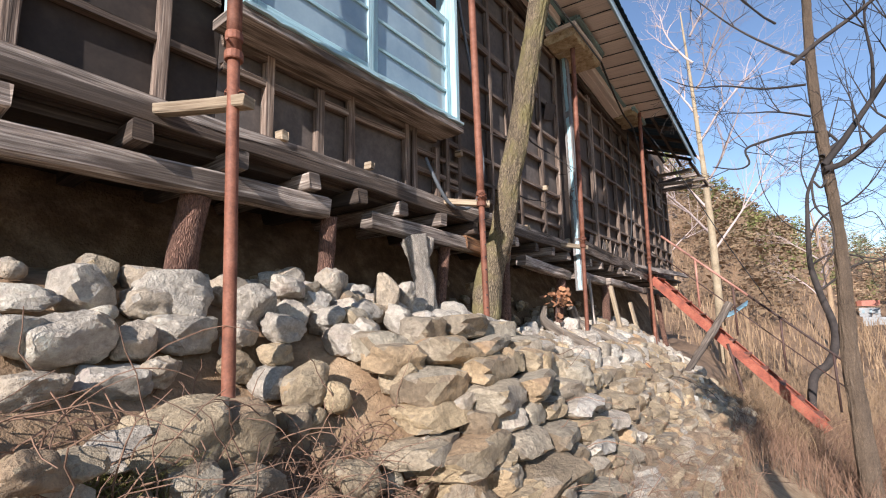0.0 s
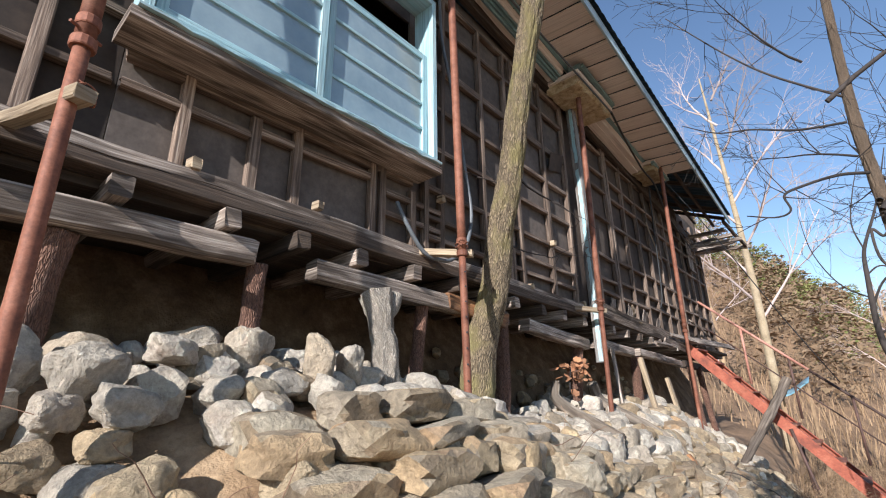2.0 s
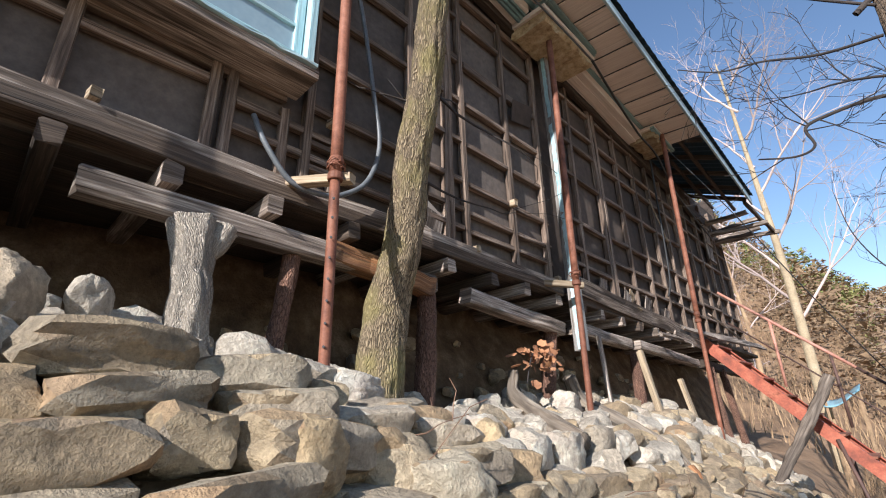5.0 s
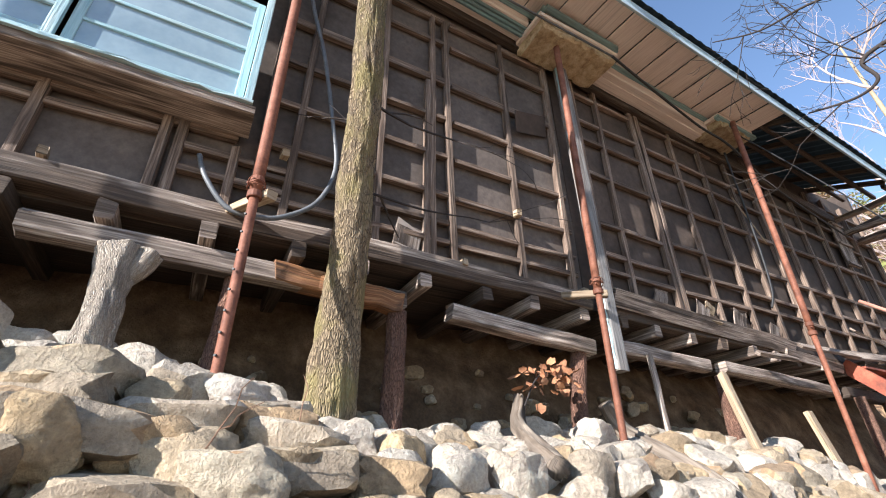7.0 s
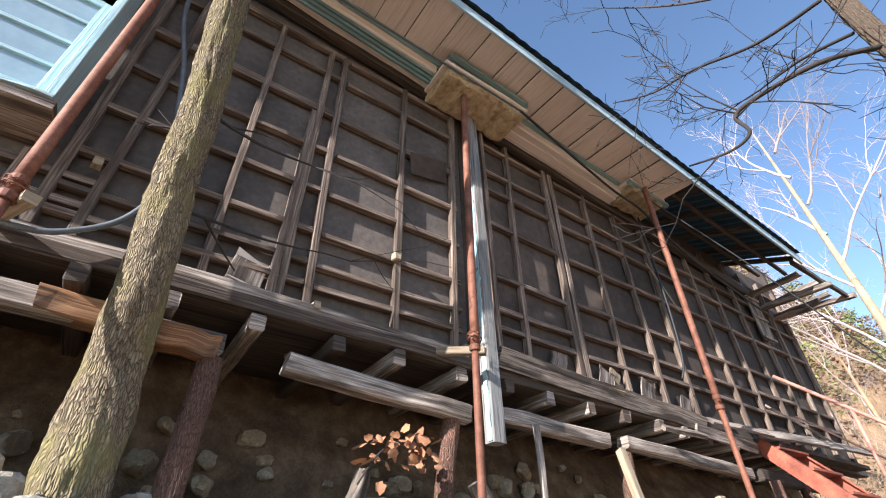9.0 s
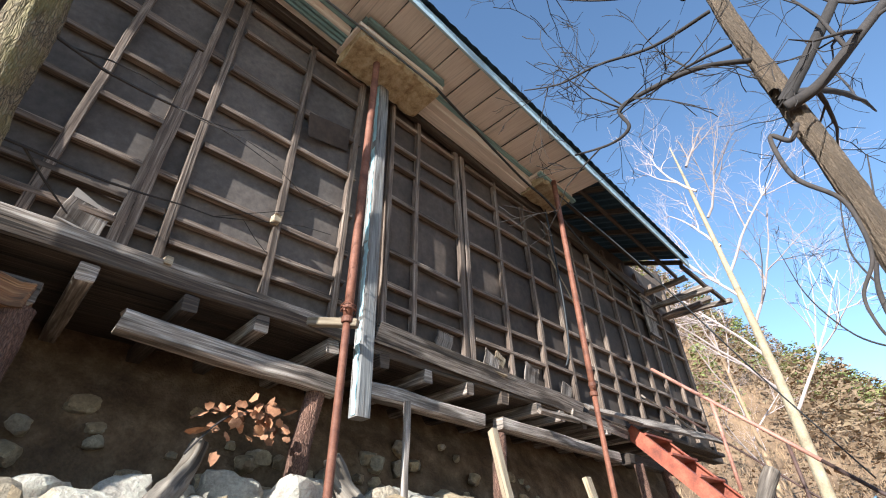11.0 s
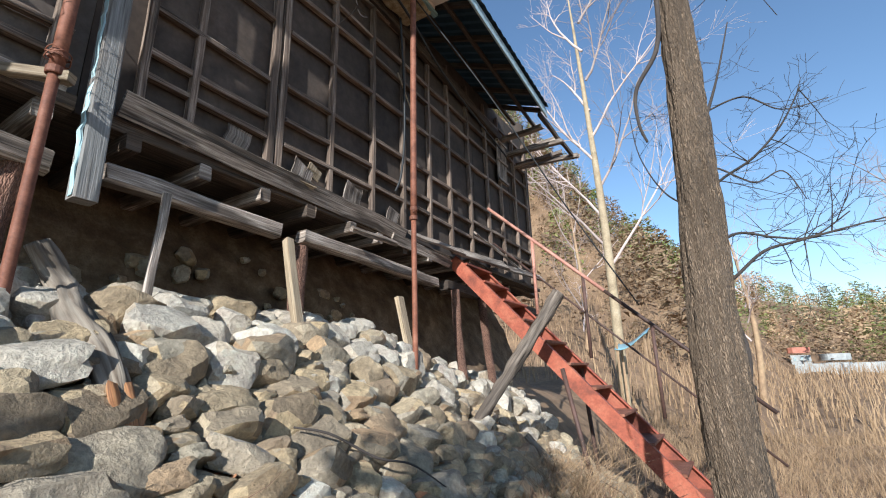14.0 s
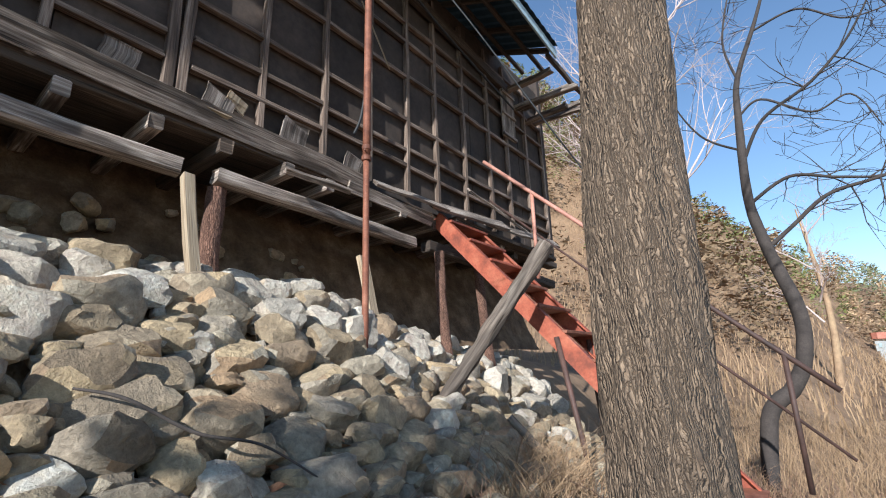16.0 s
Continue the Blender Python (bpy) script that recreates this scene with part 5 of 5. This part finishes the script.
for cx, cy in ((-0.75, 1.5), (-0.7, 1.9), (-0.8, 2.3), (-0.85, 3.0), (-0.8, 3.7), (-0.75, 4.3), (-0.7, 5.0), (-0.6, 5.6), (-1.0, 0.35), (-1.1, 0.75)):
    tuft(cx, cy, 170, M_BRUSH, 0.42, "dead_weeds", "tangle of thin brown dead weeds", 0.16, 0.0016)
    tuft(cx + 0.08, cy + 0.1, 50, M_STRAW, 0.4, "dead_weeds", "tangle of thin straw-coloured dead weeds", 0.14, 0.0018)

def brush(cx, cy, n, spread, length, mat, label):
    """Dead stems: thin crooked arcs tangled over the ground."""
    bm = B()
    for _ in range(n):
        x, y = cx + gr.gauss(0, spread * 0.6), cy + gr.gauss(0, spread)
        a = gr.uniform(0, 6.283)
        d = Vector((math.cos(a), math.sin(a), gr.uniform(0.3, 1.6))).normalized()
        p = Vector((x, y, ground_z(x, y) + 0.03))
        q = length * gr.uniform(0.4, 1.2) / 7
        pts = [p.copy()]
        for _ in range(7):
            d = (d + Vector((gr.gauss(0, 0.25), gr.gauss(0, 0.25), gr.gauss(-0.16, 0.15)))).normalized()
            p += d * q
            pts.append(p.copy())
        tube(bm, pts, [0.0032, 0.0012], 4, cap=False)
    return tagged(part("dead_brush", bm, mat), label, "brush", kind="stuff")


for cx, cy, n, spread, length in ((0.9, 8.3, 260, 0.6, 0.9), (0.3, 9.0, 260, 0.5, 0.8), (1.6, 9.4, 260, 0.7, 0.9), (-0.2, 8.4, 200, 0.35, 0.6), (-1.45, 0.3, 150, 0.25, 0.4), (-1.4, 0.9, 170, 0.25, 0.42), (-1.45, 1.3, 120, 0.12, 0.3), (-1.15, 0.5, 140, 0.3, 0.5), (-1.1, 1.2, 120, 0.25, 0.5), (-1.0, 2.7, 150, 0.28, 0.42), (-1.0, 3.5, 150, 0.28, 0.42), (-0.95, 4.4, 130, 0.3, 0.42), (-0.9, 5.2, 120, 0.3, 0.42)):
    brush(cx, cy, n, spread, length, M_BRUSH, "tangle of reddish brown dead stems at the wall foot")

# torn sheathing and loose boards on the lattice
for y, z, w, h in ((7.3, 2.42, 0.22, 0.2), (7.42, 2.5, 0.16, 0.12), (7.9, 2.4, 0.24, 0.22), (8.5, 2.36, 0.2, 0.18), (6.7, 2.45, 0.2, 0.22), (4.12, 2.44, 0.2, 0.22)):
    part("torn_sheet", timber(B(), (XF - 0.03, y, z), (XF + 0.0, y + 0.03, z + h), w, 0.008, up=(1, 0.1, 0), seg=0.05, wob=0.004, ragged=0.07), M_PLANK if w < 0.2 else M_BEAM, wall, "torn pale sheathing scrap")
part("torn_sheet", timber(B(), (XF - 0.02, 5.4, 3.98), (XF + 0.05, 5.35, 4.16), 0.42, 0.008, up=(1, 0.1, 0), seg=0.08, wob=0.006), M_SHADESHEATH, wall, "curling sheathing piece")
for y, z, s in ((5.08, 2.98, 0.05), (2.15, 2.5, 0.045), (1.46, 2.5, 0.05), (3.25, 2.9, 0.045), (4.55, 2.42, 0.04), (5.68, 2.4, 0.05)):
    part("block", timber(B(), (XF - 0.01, y, z), (XF + 0.06, y + 0.01, z), s, s * 1.2, seg=0.05, ragged=0.015), M_PLANK, wall, "small offcut nailed to the lattice")


def loose_board(a, b, w, h, mat, label):
    return tagged(part("loose_board", timber(B(), a, b, w, h, up=(1, 0, 1), seg=0.2, wob=0.004, ragged=0.03), mat), label, "board", "loose boards by the stair")


loose_board((-2.2, 10.2, 2.7), (-2.1, 11.8, 2.36), 0.08, 0.03, M_BEAM, "bleached board leaning on the lattice wall")
loose_board((-2.15, 10.4, 2.34), (-1.9, 11.9, 2.3), 0.16, 0.03, M_BEAM, "bleached loose plank on the landing")
loose_board((-2.15, 9.4, 2.3), (-1.95, 10.6, 2.28), 0.18, 0.03, M_BEAM, "grey loose plank on the landing")
loose_board((-2.2, 8.7, 2.32), (-2.05, 9.6, 2.26), 0.1, 0.03, M_BEAM, "grey loose plank at the stair head")
loose_board((-2.2, 7.0, 2.4), (-2.18, 7.35, 2.37), 0.09, 0.03, M_PLANK, "short pale offcut on the cover board")
loose_board((-2.15, 7.75, 2.12), (-2.1, 8.35, 2.1), 0.06, 0.04, M_BEAM, "short pale batten tied to a prop")
landing = part("stair_landing", timber(B(), (-2.14, 9.75, 2.2), (-2.14, 12.2, 2.17), 0.16, 0.05, seg=0.5, wob=0.003), M_SILL)
tagged(landing, "weathered plank landing at the head of the stair", "landing")

# hatch in the far bay
hatch = part("hatch", timber(B(), (XF + 0.01, 11.42, 3.85), (XF + 0.01, 11.42, 4.6), 0.36, 0.02, up=(1, 0, 0), seg=0.4, wob=0.002), M_BEAM, wall, "small pale shutter")
for z in (3.88, 4.22, 4.57):
    part("hatch_bar", timber(B(), (XF + 0.03, 11.24, z), (XF + 0.03, 11.6, z), 0.03, 0.04, seg=0.2), M_BEAM, hatch)

# ---- far things in the field ----
tarp = part("blue_tarp", grid_sheet([-1.75 + 0.07 * i for i in range(11)], [15.9, 16.05, 16.2, 16.35, 16.5], lambda x, y: 1.25 + 0.25 * (y - 15.6) + 0.12 * math.sin(x * 5) + 0.2 * (x + 2.1)), M_TARP, smooth=True)
md = tarp.modifiers.new("thickness", "SOLIDIFY")
md.thickness = 0.02
tagged(tarp, "faded blue tarpaulin over a low frame", "tarpaulin")
for x, y in ((-1.7, 15.95), (-1.1, 15.95), (-1.1, 16.45), (-1.7, 16.45)):
    part("stake", tube(B(), [(x, y, ground_z(x, y) - 0.1), (x, y, 1.3 + 0.25 * (y - 15.6) + 0.2 * (x + 2.1))], 0.03, 6), M_SCRUB, tarp)


def far_house(x, y, w, d, h, roof_mat, label):
    t = thing("farmhouse", label, "house")
    z = ground_z(x, y) - 0.2
    body = part("wall", timber(B(), (x, y, z), (x, y, z + h), w, d, up=(0, 1, 0), seg=5, wob=0, chamfer=0.01), M_WHITEWALL, t)
    part("roof", timber(B(), (x, y, z + h + 0.15), (x, y, z + h + 0.6), w * 1.1, d * 1.15, up=(0, 1, 0), seg=5, wob=0, chamfer=0.2), roof_mat, t)
    for k in (-0.3, 0.05, 0.32):
        part("window", timber(B(), (x + w * k, y - d / 2 - 0.02, z + h * 0.45), (x + w * k, y - d / 2 - 0.02, z + h * 0.8), w * 0.13, 0.04, up=(0, 1, 0), seg=3, wob=0), M_GLASS, body)
    return t


far_house(6.6, 48, 1.5, 1.5, 0.8, M_WHITEWALL, "small white farm building far across the field")
far_house(11.8, 48, 1.6, 1.5, 0.9, M_WHITEWALL, "small white farm building far across the field")
far_house(5.0, 52, 1.3, 1.2, 0.8, M_REDROOF, "small farmhouse with a red roof far off")
tagged(part("field_wall", timber(B(), (4, 45.5, 0.45), (15.5, 45, 0.45), 0.3, 0.9, seg=2, wob=0.02), M_WHITEWALL), "long pale concrete wall across the field", "wall")

# crooked limbs and a climbing stem on the tall tree by the path
tall = bpy.data.objects["bare_tree.001"]
tw = random.Random(77)
def limb(pts, r, twigs, length=0.8):
    bm = B()
    path = smooth_path(pts, 7)
    tube(bm, path, [r, r * 0.85, r * 0.65, r * 0.35], 8, 0.1)
    for k in range(twigs):
        i = tw.randint(len(path) // 4, len(path) - 2)
        d = (path[i + 1] - path[i - 1]).normalized()
        side = Vector((tw.gauss(0, 1), tw.gauss(0, 0.6), tw.gauss(0.1, 0.9)))
        branch_out(bm, path[i], d * 0.6 + side.normalized(), length * tw.uniform(0.5, 1.1), r * 0.35, 2, tw, bend=0.35, kids=3)
    part("limb", bm, M_TWIG, tall, smooth=True)


limb([(0.46, 6.70, 2.92), (0.40, 6.70, 2.84), (0.33, 6.70, 2.92), (0.33, 6.70, 2.63), (0.44, 6.70, 2.42), (0.45, 6.70, 2.25), (0.42, 6.70, 2.08), (0.33, 6.70, 1.94), (0.32, 6.70, 1.80), (0.34, 6.70, 1.71)], 0.014, 0)
limb([(0.46, 6.7, 3.05), (0.62, 6.7, 3.08), (0.85, 6.72, 3.25), (1.3, 6.9, 3.7), (1.9, 7.0, 4.2)], 0.035, 7, 1.1)
limb([(0.44, 6.7, 3.5), (0.2, 6.5, 3.48), (-0.1, 6.35, 3.4), (-0.25, 6.3, 3.33), (-0.23, 6.3, 3.16), (-0.36, 6.3, 3.12), (-0.6, 6.3, 3.2)], 0.017, 6, 0.6)
limb([(0.43, 6.7, 4.4), (-0.1, 6.7, 4.95), (-0.5, 6.7, 5.5), (-1.05, 6.7, 6.4)], 0.014, 7, 0.8)
limb([(0.4, 6.7, 4.1), (0.0, 6.75, 4.2), (-0.4, 6.7, 4.35), (-0.75, 6.7, 4.45), (-1.1, 6.7, 4.7)], 0.014, 7, 0.7)

# arching boughs of the young tree
tall = bpy.data.objects["young_tree"]
limb([(0.46, 12.00, 1.83), (0.72, 12.00, 2.04), (1.05, 12.00, 2.30), (1.41, 12.00, 2.37), (1.89, 12.00, 2.45), (2.27, 12.00, 2.51)], 0.024, 9, 0.9)
limb([(0.37, 12.00, 2.35), (0.78, 12.00, 2.58), (1.18, 12.00, 2.46), (1.56, 12.00, 2.40), (1.97, 12.00, 2.65)], 0.02, 9, 0.8)
limb([(0.40, 12.00, 2.85), (0.66, 12.00, 3.31), (1.15, 12.00, 3.59), (1.53, 12.00, 3.97), (1.82, 12.00, 4.44)], 0.022, 10, 0.9)
limb([(0.46, 12.00, 3.44), (0.69, 12.00, 3.56), (1.10, 12.00, 3.24), (1.43, 12.00, 3.32), (1.60, 12.00, 2.89)], 0.015, 8, 0.6)
limb([(0.51, 12.00, 3.90), (0.44, 12.00, 4.42), (0.59, 12.00, 5.04), (0.80, 12.00, 5.64)], 0.015, 7, 0.6)
limb([(0.76, 12.00, 4.45), (1.19, 12.00, 4.51), (1.57, 12.00, 4.18), (2.06, 12.00, 4.18)], 0.014, 8, 0.6)
limb([(0.42, 12.00, 3.00), (0.03, 12.00, 3.33), (-0.24, 12.00, 4.00), (-0.30, 12.00, 4.73)], 0.014, 6, 0.6)
